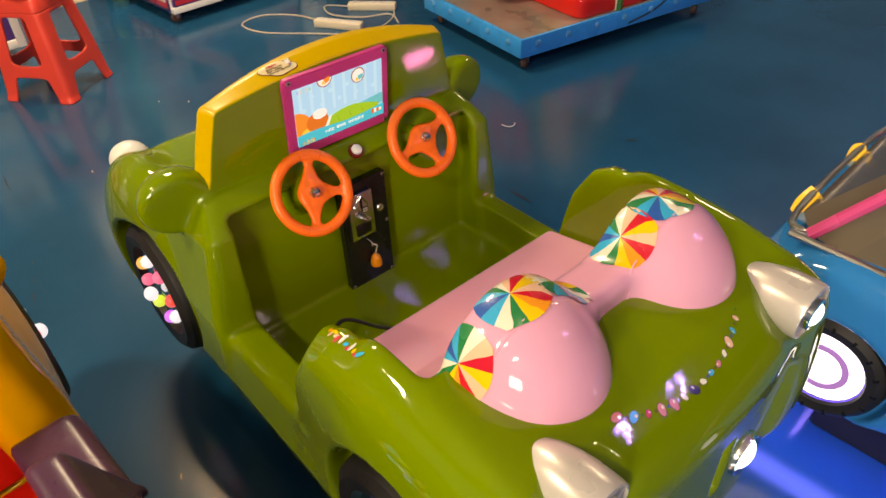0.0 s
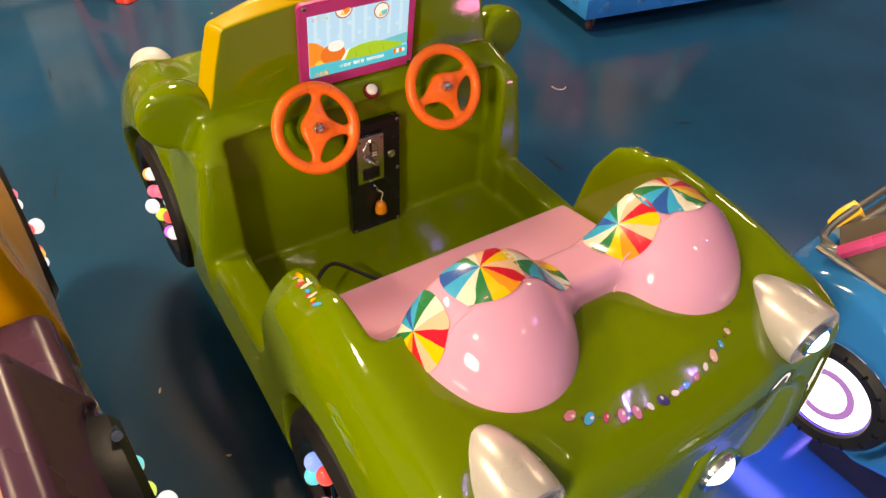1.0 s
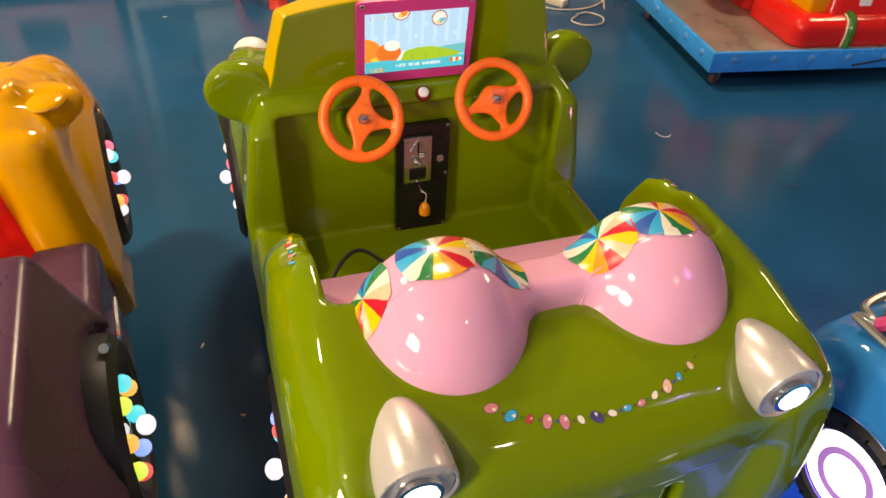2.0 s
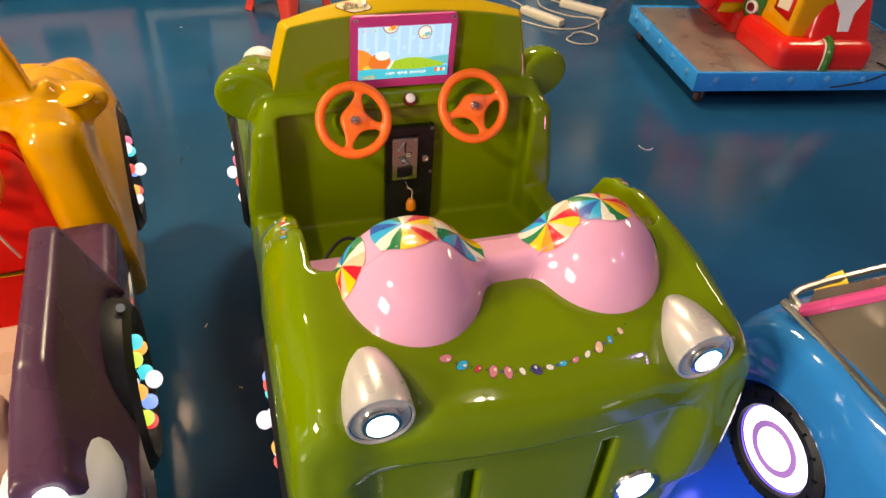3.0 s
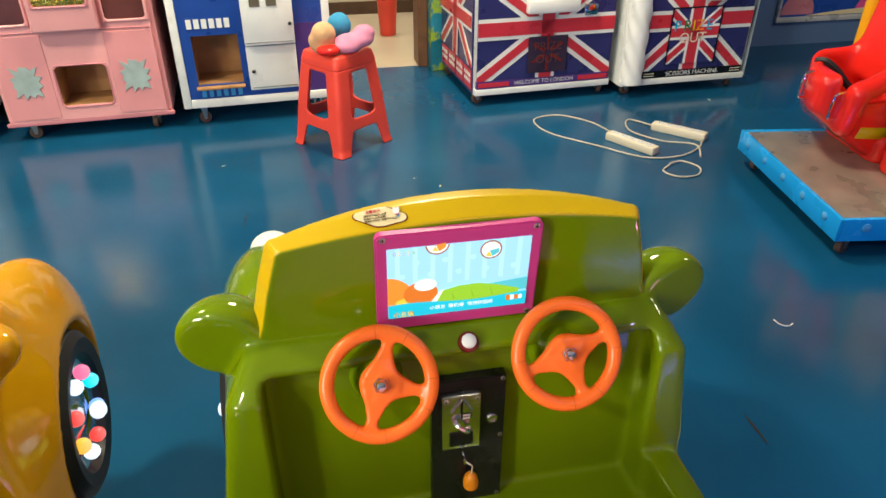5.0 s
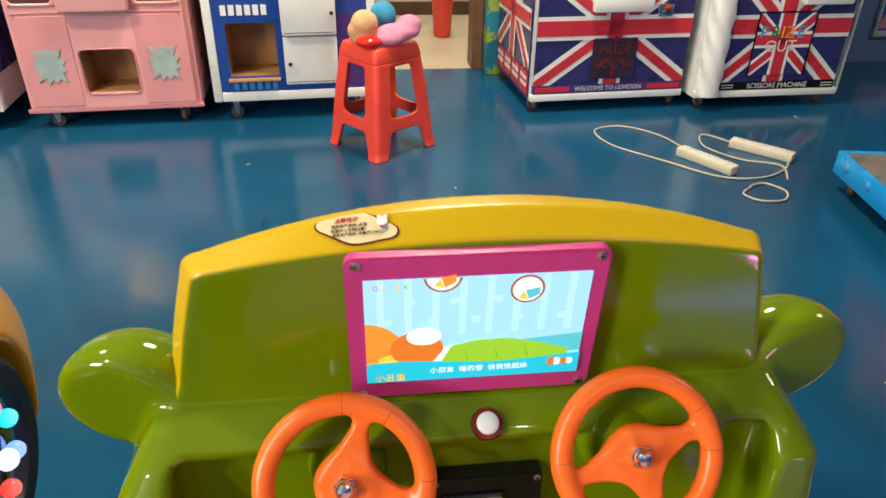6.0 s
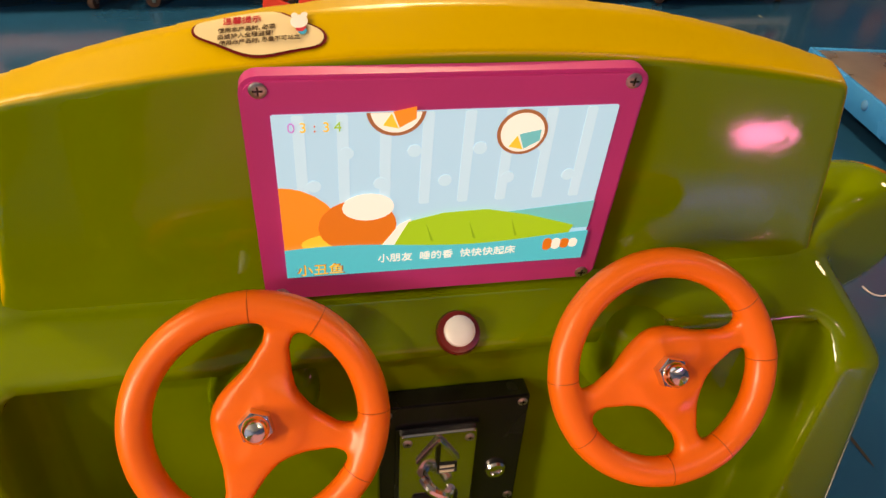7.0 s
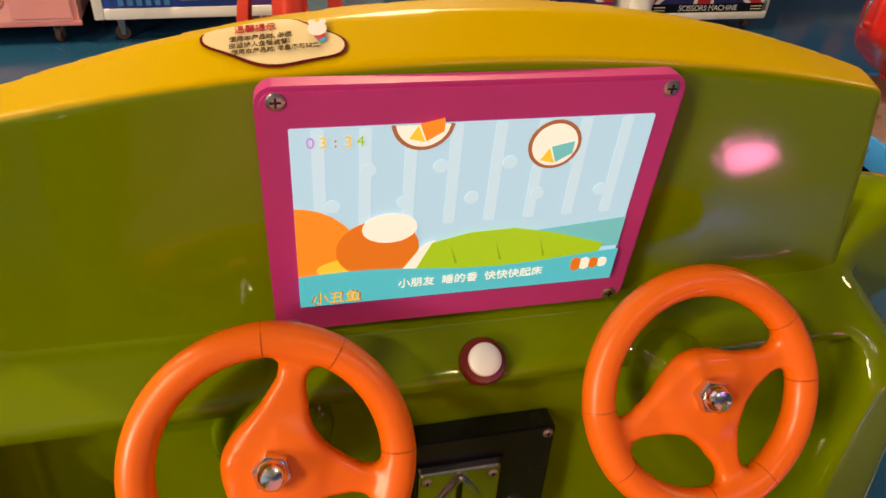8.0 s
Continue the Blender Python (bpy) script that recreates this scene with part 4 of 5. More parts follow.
def build_purple_ride():
    car = tagged(root("kiddie_ride_car", pose(-1.09, 0.0, 0.008, 0, 0, 4.0)), "purple and amber moulded kiddie ride car with red dashboard", "kiddie ride", "kiddie ride cars")
    part("front_body", shell(amber_field, (-0.47, -0.2, 0.06), (0.47, 0.66, 0.97), 0.0095), AMBER, car, "glossy amber yellow front body and window arch")
    part("rear_body", shell(purple_field, (-0.47, -0.96, 0.06), (0.47, 0.0, 0.75), 0.0095), PURPLE, car, "glossy dark purple rear body")
    part("seat", shell(lambda x, y, z: cream_field(x * 1.04, y, z), (-0.34, -0.85, 0.31), (0.34, -0.33, 0.70), 0.012), CREAM, car, "cream moulded seat")
    part("base", bm_box(-0.27, 0.27, -0.72, 0.40, -0.008, 0.125, 0.01), BLACK, car, "dark steel rocking base")
    part("dashboard", bm_plate([(-0.318, 0.345), (0.318, 0.345), (0.300, 0.50), (0.278, 0.61), (0.25, 0.66), (0.215, 0.682), (-0.215, 0.682), (-0.25, 0.66), (-0.278, 0.61), (-0.300, 0.50)], 0.07, pose(0, -0.066, 0), 0.008), RED, car, "glossy red dashboard panel")
    part("footwell_floor", bm_box(-0.305, 0.305, -0.37, -0.07, 0.337, 0.343, 0.002), RED, car, "red footwell floor")
    part("coin_panel", bm_plate(round_rect(0.12, 0.27, 0.003, cx=-0.03, cz=0.485), 0.01, pose(0, -0.074, 0), 0.001), BLACKP, car, "black steel coin panel")
    steering_wheel(car, 0.144, 25, RED, 0.055).matrix_basis = pose(0.144, -0.12, 0.63, 74, 0, 0) @ pose(0, 0, 0, 0, 0, 25)
    part("pull_cord", bm_tube([(0.15, -0.155, 0.62), (0.175, -0.15, 0.55), (0.195, -0.135, 0.47), (0.205, -0.125, 0.43)], 0.0028, 6), IVORY, car, "pale dangling cord")
    for s in (-1, 1):
        ride_wheel(car, s * 0.415, 0.26, 0.38, s, 3 + s)
        ride_wheel(car, s * 0.412, -0.52, 0.385, s, 6 + s)
        part("mirror_face", bm_sphere((s * 0.362, 0.075, 0.702), 0.055, (0.95, 1.15, 0.26)), AMBER, car)
        part("headlight", bm_sphere((s * 0.335, -0.83, 0.515), 0.098, (0.85, 1.1, 0.8)), WHITE, car, "large white oval headlight")
        part("bulb", bm_sphere((s * 0.34, -0.9, 0.595), 0.024), BULBW, car, "lit white bulb")
        part("side_trim", bm_tube([(s * 0.405, -0.16, 0.36), (s * 0.412, -0.3, 0.38), (s * 0.42, -0.4, 0.47), (s * 0.425, -0.5, 0.56)], 0.008, 8), CHROME, car, "chromed wheel arch trim")
    return car


build_purple_ride()


# ---- the blue ride ----
def blue_field(x, y, z):
    a = np.abs(x)
    body = smax(smax(a - np.interp(z, [0.05, 0.2, 0.36, 0.5], [0.33, 0.37, 0.36, 0.31]), np.maximum(y, -1.35 - y), 0.12), np.maximum(z - np.interp(y, [-1.35, -0.3, -0.12, -0.03, 0.0], [0.47, 0.47, 0.45, 0.41, 0.36]), 0.07 - z), 0.06)
    bump = f_ell(a, y, z, (0.33, -0.23, 0.26), (0.06, 0.21, 0.19))
    d = smin(body, bump, 0.05)
    arch = np.minimum(f_cylx(a, y, z, (0.42, -0.23, 0.2), 0.145, 0.09), f_cylx(a, y, z, (0.42, -1.08, 0.2), 0.145, 0.09))
    return smax(d, -arch, 0.015)


LENS = glow("front_lens", (1.0, 0.22, 0.55), 32)


def build_blue_ride():
    car = tagged(root("kiddie_ride_car", pose(0.915, -0.615, 0.085, 0, 0, 3)), "sky blue moulded kiddie ride car with pink window frames", "kiddie ride", "kiddie ride cars")
    part("body", shell(blue_field, (-0.42, -1.4, 0.04), (0.42, 0.06, 0.52), 0.01), BLUE, car, "glossy sky blue moulded body")
    part("base", bm_box(-0.25, 0.25, -1.2, -0.24, -0.085, 0.09, 0.01), BLACK, car, "dark steel base")
    # cabin: glass house with pink bars and a chrome rim
    lo = [(-0.315, -1.25), (0.315, -1.25), (0.315, -0.19), (0.292, -0.105), (0.22, -0.06), (-0.22, -0.06), (-0.292, -0.105), (-0.315, -0.19)]
    hi = [(-0.2, -1.1), (0.2, -1.1), (0.2, -0.42), (0.185, -0.38), (0.15, -0.36), (-0.15, -0.36), (-0.185, -0.38), (-0.2, -0.42)]
    bm = bmesh.new()
    a = [bm.verts.new((x, y, 0.455)) for x, y in lo]
    b = [bm.verts.new((x, y, 0.80)) for x, y in hi]
    for i in range(8):
        bm.faces.new((a[i], a[(i + 1) % 8], b[(i + 1) % 8], b[i]))
    bm.faces.new(b)
    bm.faces.new(a[::-1])
    part("cabin_window", bm, SMOKE, car, "smoky grey window glass", smooth=False)
    part("roof", bm_box(-0.21, 0.21, -1.12, -0.37, 0.79, 0.83, 0.02), ROSE, car, "pink roof")
    part("window_rim", bm_tube([(x * 1.015, y * 1.0 + (0.01 if y > -0.5 else -0.01), 0.457) for x, y in lo], 0.008, 8, closed=True), STEEL, car, "dull steel window rim")
    for i in (0, 1, 3, 6):
        for f in (0.0,):
            p = Vector((*lo[i], 0.455)).lerp(Vector((*lo[(i + 1) % 8], 0.455)), f)
            q = Vector((*hi[i], 0.80)).lerp(Vector((*hi[(i + 1) % 8], 0.80)), f)
            part("window_bar", bm_tube([p, p.lerp(q, 0.5), q], 0.014, 8), ROSE, car, "pink window bar")
    for s in (-1, 1):
        for y in (-0.23, -1.08):
            w = root("wheel")
            w.parent = car
            w.matrix_basis = pose(s * 0.345, y, 0.2, 0, 90 * s, 0)
            tyre = part("tyre", bm_lathe([(0.085, -0.05), (0.118, -0.05), (0.13, -0.035), (0.133, -0.01), (0.128, 0.014), (0.115, 0.026), (0.095, 0.022), (0.088, 0.01)], 40, cap=False), BLACK, w)
            for k in range(16):
                g = part("tread_groove", bm_box(-0.003, 0.003, 0.108, 0.119, 0.0165, 0.0262), BLACKP, tyre, smooth=False)
                g.matrix_basis = pose(0, 0, 0, 0, 0, 22.5 * k)
            part("light_disc", bm_lathe([(0.09, -0.02), (0.09, 0.008), (0.085, 0.012)], 40), RINGW, w, "lit white wheel disc")
            part("edge_light", bm_lathe([(0.0895, 0.0), (0.0895, 0.0135), (0.0965, 0.0195), (0.0965, 0.0)], 40, cap=False), RINGB, w, "blue light round the wheel disc")
            part("light_ring", bm_lathe([(0.045, 0.0122), (0.045, 0.0145), (0.059, 0.0145), (0.059, 0.0122)], 36, cap=False), RINGV, w, "violet ring on the wheel disc")
        part("corner_lamp", bm_sphere((s * 0.268, -0.055, 0.342), 0.02, (0.9, 1.4, 0.6)), BULB_COLORS[4], car, "lit red side lamp")
        part("gold_lamp", bm_tube([(s * 0.155, -0.03, 0.405), (s * 0.145, -0.035, 0.435), (s * 0.125, -0.045, 0.455)], 0.016, 7), GOLDLAMP, car, "lit faceted gold lamp")
        l = bpy.data.lights.new("under_light", "AREA")
        l.shape, l.size, l.size_y, l.energy, l.color = "RECTANGLE", 0.05, 0.8, 3.0, (0.12, 0.14, 1.0)
        ob = new("under_light", l)
        ob.matrix_world = pose(0.915 + s * 0.30, -1.1, 0.14, 0, -30 * s, 3)
    part("front_lamp", bm_sphere((-0.11, 0.0, 0.2), 0.05, (1.3, 0.4, 0.55)), LENS, car, "lit violet-pink front lamp")
    # Hidden lamp added under the body to tint the floor violet; no fitting there.
    area("added_floor_glow", pose(0.915, -0.83, 0.11, 72, 0, 3), 0.4, 0.04, 2.0, (0.22, 0.18, 1.0))
    return car


build_blue_ride()


# ---- castors ----
def castor(parent, x, y, z0, r=0.028, turn=0.0):
    c = root("castor")
    c.parent = parent
    c.matrix_basis = pose(x, y, z0, 0, 0, turn)
    part("fork", bm_box(-0.02, 0.02, -0.025, 0.025, -0.012, 0, 0.003), STEEL, c)
    part("cheek", bm_plate([(-0.018, 0), (0.018, 0), (0.01, -(z0 - r) - 0.008), (-0.004, -(z0 - r) - 0.008)], 0.003, pose(0, -0.018, 0)), STEEL, c, smooth=False)
    part("cheek", bm_plate([(-0.018, 0), (0.018, 0), (0.01, -(z0 - r) - 0.008), (-0.004, -(z0 - r) - 0.008)], 0.003, pose(0, 0.015, 0)), STEEL, c, smooth=False)
    part("roller", bm_lathe([(r * 0.55, -0.012), (r * 0.93, -0.012), (r, -0.007), (r, 0.007), (r * 0.93, 0.012), (r * 0.55, 0.012)], 24, pose(0.003, 0, -(z0 - r), 90, 0, 0)), RUBBERBROWN, c)
    return c


# ---- the red ride on its platform ----
def build_platform():
    p = tagged(root("ride_platform", pose(1.654, 1.045, 0, 0, 0, -8.5)), "low blue wheeled platform with a worn steel top", "platform")
    L, D = 1.30, 0.84
    part("deck", bm_box(0.006, L - 0.006, 0.006, D - 0.006, 0.10, 0.158, 0.004), TIN, p, "worn reflective steel deck")
    for name, b in (("front_skirt", (0, L, -0.012, 0.006, 0.07, 0.162)), ("back_skirt", (0, L, D - 0.006, D + 0.012, 0.07, 0.162)), ("side_skirt", (-0.012, 0.006, -0.012, D + 0.012, 0.0705, 0.1625)), ("side_skirt", (L - 0.006, L + 0.012, -0.012, D + 0.012, 0.0705, 0.1625))):
        sk = part(name, bm_box(*b, 0.004), CYAN, p, "bright blue enamelled skirt")
        n = 7 if name in ("front_skirt", "back_skirt") else 5
        for k in range(n):
            f = (k + 0.5) / n
            if name == "front_skirt":
                m = pose(L * f, -0.012, 0.126, 90, 0, 0)
            elif name == "back_skirt":
                m = pose(L * f, D + 0.012, 0.126, -90, 0, 0)
            else:
                m = pose(b[0] if b[0] < 0 else b[1], D * f, 0.126, 0, -90 if b[0] < 0 else 90, 0)
            st = part("lamp_stud", bm_lathe([(0.017, 0), (0.016, 0.004), (0.010, 0.008), (0.003, 0.009)], 18), PALEBLUE, sk, "clear round lamp stud")
            st.matrix_basis = m
    for x in (0.05, L - 0.07):
        for y in (0.03, D - 0.07):
            castor(p, x, y, 0.092, 0.033, 30)
    part("power_cord", bm_tube([(0.97, 0.1, 0.162), (0.965, 0.0, 0.168), (0.94, -0.016, 0.155), (0.84, -0.0165, 0.115), (0.68, -0.0165, 0.088)], 0.004, 6), BLACK, p, "thin black power cord")
    return p


build_platform()


def red_seat_field(x, y, z):
    """Bucket seat that overhangs the deck, its underside sloping back to the base."""
    top = 0.365 + 0.1 * (x - 0.1)
    d = smax(f_box(x, y, z, (0.32, 0.655, 0.22), (0.25, 0.19, 0.22), 0.055), z - top, 0.04)
    d = smax(d, (0.205 - 0.72 * (x - 0.08) - z) * 0.81, 0.035)
    d = smax(d, (0.075 + 0.57 * (y - 0.60) - x) * 0.87, 0.05)
    well = f_box(x + 0.3 * (z - 0.35), y, z, (0.36, 0.665, 0.40), (0.17, 0.125, 0.22), 0.06)
    dip = f_box(x, y, z, (0.32, 0.53, 0.41), (0.165, 0.15, 0.15), 0.06)
    d = smax(d, -smin(well, dip, 0.03), 0.025)
    back = f_box(x - 0.16 * (z - 0.5), y, z, (0.47, 0.67, 0.56), (0.06, 0.18, 0.30), 0.055)
    arm = smin(f_cap(x, y, z, (0.195, 0.455, 0.165), (0.215, 0.455, 0.30), 0.04), smin(f_cap(x, y, z, (0.215, 0.455, 0.30), (0.42, 0.475, 0.40), 0.042), f_cap(x, y, z, (0.42, 0.475, 0.40), (0.50, 0.53, 0.68), 0.045), 0.03), 0.02)
    return smin(smin(d, back, 0.05), arm, 0.025)


def base_field(y0, y1):
    return lambda x, y, z: smax(f_box(x, y, z, (0.605, 0.5 * (y0 + y1), 0.045), (0.255, 0.5 * (y1 - y0), 0.085), 0.06), -z, 0.006)


def green_head_field(x, y, z):
    return smin(f_ell(x, y, z, (0.47, 0.43, 0.2), (0.085, 0.1, 0.17)), f_cap(x, y, z, (0.5, 0.43, 0.08), (0.54, 0.43, 0.62), 0.075), 0.05)


def side_block_field(x, y, z):
    return f_box(x - 0.25 * (z - 0.2) * np.sign(0.675 - x) * 0.6, y - 0.25 * (z - 0.12), z, (0.675, 0.2, 0.25), (0.155, 0.15, 0.16), 0.045)


def build_red_ride():
    r = tagged(root("rocking_ride", pose(1.677, 1.054, 0.158, 0, 0, -8)), "red and orange moulded rocking ride with a bucket seat", "kiddie ride")
    part("seat", shell(red_seat_field, (0.03, 0.38, -0.02), (0.68, 0.90, 0.92), 0.011), RED, r, "glossy red bucket seat with arm rests")
    part("base_block", shell(base_field(0.005, 0.425), (0.33, -0.02, -0.02), (0.88, 0.45, 0.15), 0.011), RED, r, "glossy red rounded base block")
    part("base_block", shell(base_field(0.435, 0.84), (0.33, 0.41, -0.02), (0.88, 0.87, 0.15), 0.011), RED, r, "glossy red rounded base block")
    box = root("console")
    box.parent = r
    box.matrix_basis = pose(0.43, 0.09, 0.1, 0, 3, 0)
    part("console_body", bm_box(0.0, 0.17, 0.0, 0.27, 0.0, 0.56, 0.018, 3), AMBER, box, "glossy orange console")
    part("console_panel", bm_plate([(-0.04, 0.085), (-0.04, 0.285), (-0.17, 0.255), (-0.18, 0.1)], 0.005, pose(-0.005, 0, 0, 0, 0, -90), 0.001), RED, box, "red panel with pale bars")
    for k in range(2):
        part("panel_bar", bm_plate([(-0.06, 0.125 + 0.075 * k), (-0.06, 0.18 + 0.075 * k), (-0.155, 0.165 + 0.07 * k), (-0.155, 0.115 + 0.07 * k)], 0.0035, pose(-0.008, 0, 0, 0, 0, -90), 0.001), IVORY, box, smooth=False)
    part("green_head", shell(green_head_field, (0.36, 0.3, -0.01), (0.66, 0.56, 0.72), 0.012), LEAFGREEN, r, "green rounded upright")
    for dz in (0.16, 0.265):
        e = part("round_disc", bm_lathe([(0.036, -0.02), (0.036, 0.0), (0.033, 0.008), (0.02, 0.012)], 24), WHITE, r, "white disc with a dark middle")
        e.matrix_basis = pose(0.398, 0.392, dz, 0, -90, 0) @ pose(0, 0, 0, 20, 0, 0)
        part("disc_middle", bm_lathe([(0.022, 0.0105), (0.02, 0.015), (0.007, 0.016)], 18), DARKRED, e)
    part("yellow_wing", bm_plate([(0.25, 0.10), (0.43, 0.09), (0.43, 0.16), (0.27, 0.165)], 0.05, pose(0, 0.46, 0), 0.01), YELLOW, r, "yellow moulded wedge")
    part("back_panel", bm_box(0.42, 0.62, 0.845, 0.91, 0.06, 0.98, 0.025, 3), AMBER, r, "tall orange back panel")
    part("label_patch", bm_box(0.425, 0.43, 0.60, 0.68, 0.62, 0.72, 0.002), IVORY, r, smooth=False)
    part("side_block", shell(side_block_field, (0.45, 0.0, 0.04), (0.9, 0.46, 0.46), 0.012), RED, r, "glossy red rounded side block")
    part("side_crest", bm_box(0.60, 0.82, 0.16, 0.36, 0.36, 0.60, 0.03, 3), LEAFGREEN, r, "green moulded top block")
    part("pale_emblem", bm_plate([(0.648, 0.17), (0.702, 0.17), (0.71, 0.25), (0.75, 0.31), (0.77, 0.37), (0.58, 0.37), (0.60, 0.31), (0.64, 0.25)], 0.006, pose(0, 0.018, 0.0, -13, 0, 0), 0.001), WHITE, r, "pale flared emblem", smooth=False)
    part("green_strap", bm_tube([(0.60, -0.004, 0.004), (0.605, 0.0, 0.07), (0.61, 0.03, 0.122), (0.615, 0.12, 0.136)], 0.02, 8), LEAFGREEN, r, "dark green strap")
    part("strap_edge", bm_tube([(0.577, -0.008, 0.004), (0.582, -0.004, 0.07), (0.587, 0.026, 0.124), (0.592, 0.12, 0.139)], 0.004, 6), IVORY, r, "pale edge of the strap")
    part("seat_belt", bm_tube([(0.155, 0.70, 0.362), (0.175, 0.67, 0.37), (0.21, 0.64, 0.345), (0.26, 0.6, 0.285), (0.31, 0.57, 0.25)], 0.016, 6), BLACK, r, "black seat belt")
    part("seat_belt", bm_tube([(0.46, 0.52, 0.74), (0.42, 0.56, 0.66), (0.40, 0.62, 0.54)], 0.014, 6), BLACK, r, "black seat belt")
    for x, y, z in ((0.085, 0.60, 0.295), (0.15, 0.465, 0.25)):
        part("grab_handle", bm_tube([(x + 0.03, y, z + 0.055), (x - 0.02, y - 0.01, z + 0.05), (x - 0.03, y - 0.012, z + 0.035), (x - 0.035, y - 0.012, z - 0.035), (x - 0.027, y - 0.01, z - 0.05), (x + 0.03, y, z - 0.055)], 0.006, 8), CHROME, r, "bent chrome grab handle")
    return r


build_red_ride()


# ---- red stool with soft toys ----
def stool_field(x, y, z):
    """A hollow tapered stool with a window and an arched foot opening in each side."""
    c = np.interp(z, [-0.01, 0.03, 0.25, 0.43, 0.466], [0.182, 0.171, 0.15, 0.128, 0.118])
    out = smax(np.abs(x) - c, np.abs(y) - c, 0.03)
    d = smax(smax(out, z - 0.465, 0.012), -z, 0.001)
    d = smax(d, -smax(out + 0.012, z - 0.45, 0.01), 0.002)
    for u in (np.abs(x), np.abs(y)):
        window = smax(u - np.interp(z, [0.16, 0.4], [0.08, 0.056]), np.maximum(0.17 + 0.25 * np.clip(u - 0.04, 0, 1) - z, z - 0.385), 0.02)
        foot = smax(u - np.interp(z, [0.0, 0.11], [0.112, 0.082]), z - 0.115, 0.02)
        d = smax(d, -np.minimum(window, foot), 0.003)
    return d * 0.8


def build_stool():
    st = tagged(root("plastic_stool", pose(-0.023, 2.50, 0, 0, 0, 38)), "bright red plastic stool with four splayed legs", "stool")
    part("seat", shell(lambda x, y, z: smax(stool_field(x, y, z), 0.404 - z, 0.001), (-0.2, -0.2, 0.39), (0.2, 0.2, 0.48), 0.0055), STOOLRED, st, "square seat with rounded corners")
    part("leg_frame", shell(lambda x, y, z: smax(stool_field(x, y, z), z - 0.404, 0.001), (-0.2, -0.2, -0.012), (0.2, 0.2, 0.42), 0.0055), STOOLRED, st, "four splayed legs joined by wide rails")
    return st


build_stool()


def toy(name, field, lo, hi, material, label):
    ob = part(name, shell(field, lo, hi, 0.008), material)
    return tagged(ob, label, "soft toy", "toys on the stool")


toy("soft_toy", lambda x, y, z: smin(f_ell(x, y, z, (-0.085, 2.430, 0.55), (0.055, 0.05, 0.055)), smin(f_ell(x, y, z, (-0.085, 2.440, 0.495), (0.06, 0.05, 0.04)), f_ell(x, y, z, (-0.13, 2.430, 0.525), (0.025, 0.03, 0.03)), 0.02), 0.01), (-0.18, 2.350, 0.44), (0.0, 2.520, 0.63), TOYCREAM, "small beige plush toy lying on the red stool")
toy("soft_toy", lambda x, y, z: f_ell(x, y, z, (-0.005, 2.530, 0.56), (0.055, 0.05, 0.06)), (-0.08, 2.450, 0.48), (0.07, 2.610, 0.65), TOYBLUE, "round blue plush toy on the red stool")
toy("soft_toy", lambda x, y, z: smin(f_ell(x, y, z, (0.05, 2.430, 0.515), (0.09, 0.05, 0.035)), smin(f_ell(x, y, z, (0.10, 2.450, 0.54), (0.05, 0.045, 0.04)), f_ell(x, y, z, (0.02, 2.400, 0.495), (0.06, 0.035, 0.028)), 0.015), 0.015), (-0.07, 2.330, 0.44), (0.19, 2.530, 0.62), TOYPINK, "long pink plush toy folded on the red stool")
toy("soft_toy", lambda x, y, z: f_ell(x, y, z, (-0.07, 2.390, 0.488), (0.055, 0.05, 0.024)), (-0.14, 2.320, 0.44), (0.0, 2.470, 0.53), RED, "small flat red plush piece on the stool")


# ---- the claw machines along the back ----
def opening_front(w, z0, z1, holes, depth=0.02):
    """A front sheet with rectangular holes through it. holes: x0, x1, z0, z1."""
    xs = sorted({-w / 2, w / 2, *[v for h in holes for v in h[:2]]})
    zs = sorted({z0, z1, *[v for h in holes for v in h[2:]]})
    bm = bmesh.new()
    grid = {(x, z): bm.verts.new((x, 0, z)) for x in xs for z in zs}
    for a, b in zip(xs, xs[1:]):
        for c, d in zip(zs, zs[1:]):
            mx, mz = (a + b) / 2, (c + d) / 2
            if not any(h[0] < mx < h[1] and h[2] < mz < h[3] for h in holes):
                bm.faces.new((grid[a, c], grid[b, c], grid[b, d], grid[a, d]))
    ex = bmesh.ops.extrude_face_region(bm, geom=bm.faces[:])
    bmesh.ops.translate(bm, verts=[g for g in ex["geom"] if isinstance(g, bmesh.types.BMVert)], vec=(0, depth, 0))
    return bm


def prize_bin(parent, x0, x1, z0, z1, depth=0.22):
    bm = bmesh.new()
    t = 0.008
    bm_box(x0 - t, x0, 0.021, depth, z0 - t, z1 + t, bm=bm)
    bm_box(x1, x1 + t, 0.021, depth, z0 - t, z1 + t, bm=bm)
    bm_box(x0, x1, 0.021, depth, z0 - t, z0, bm=bm)
    bm_box(x0, x1, 0.021, depth, z1, z1 + t, bm=bm)
    bm_box(x0 - t, x1 + t, depth, depth + t, z0 - t, z1 + t, bm=bm)
    return part("prize_bin", bm, WOOD, parent, "bare plywood prize bin", smooth=False)


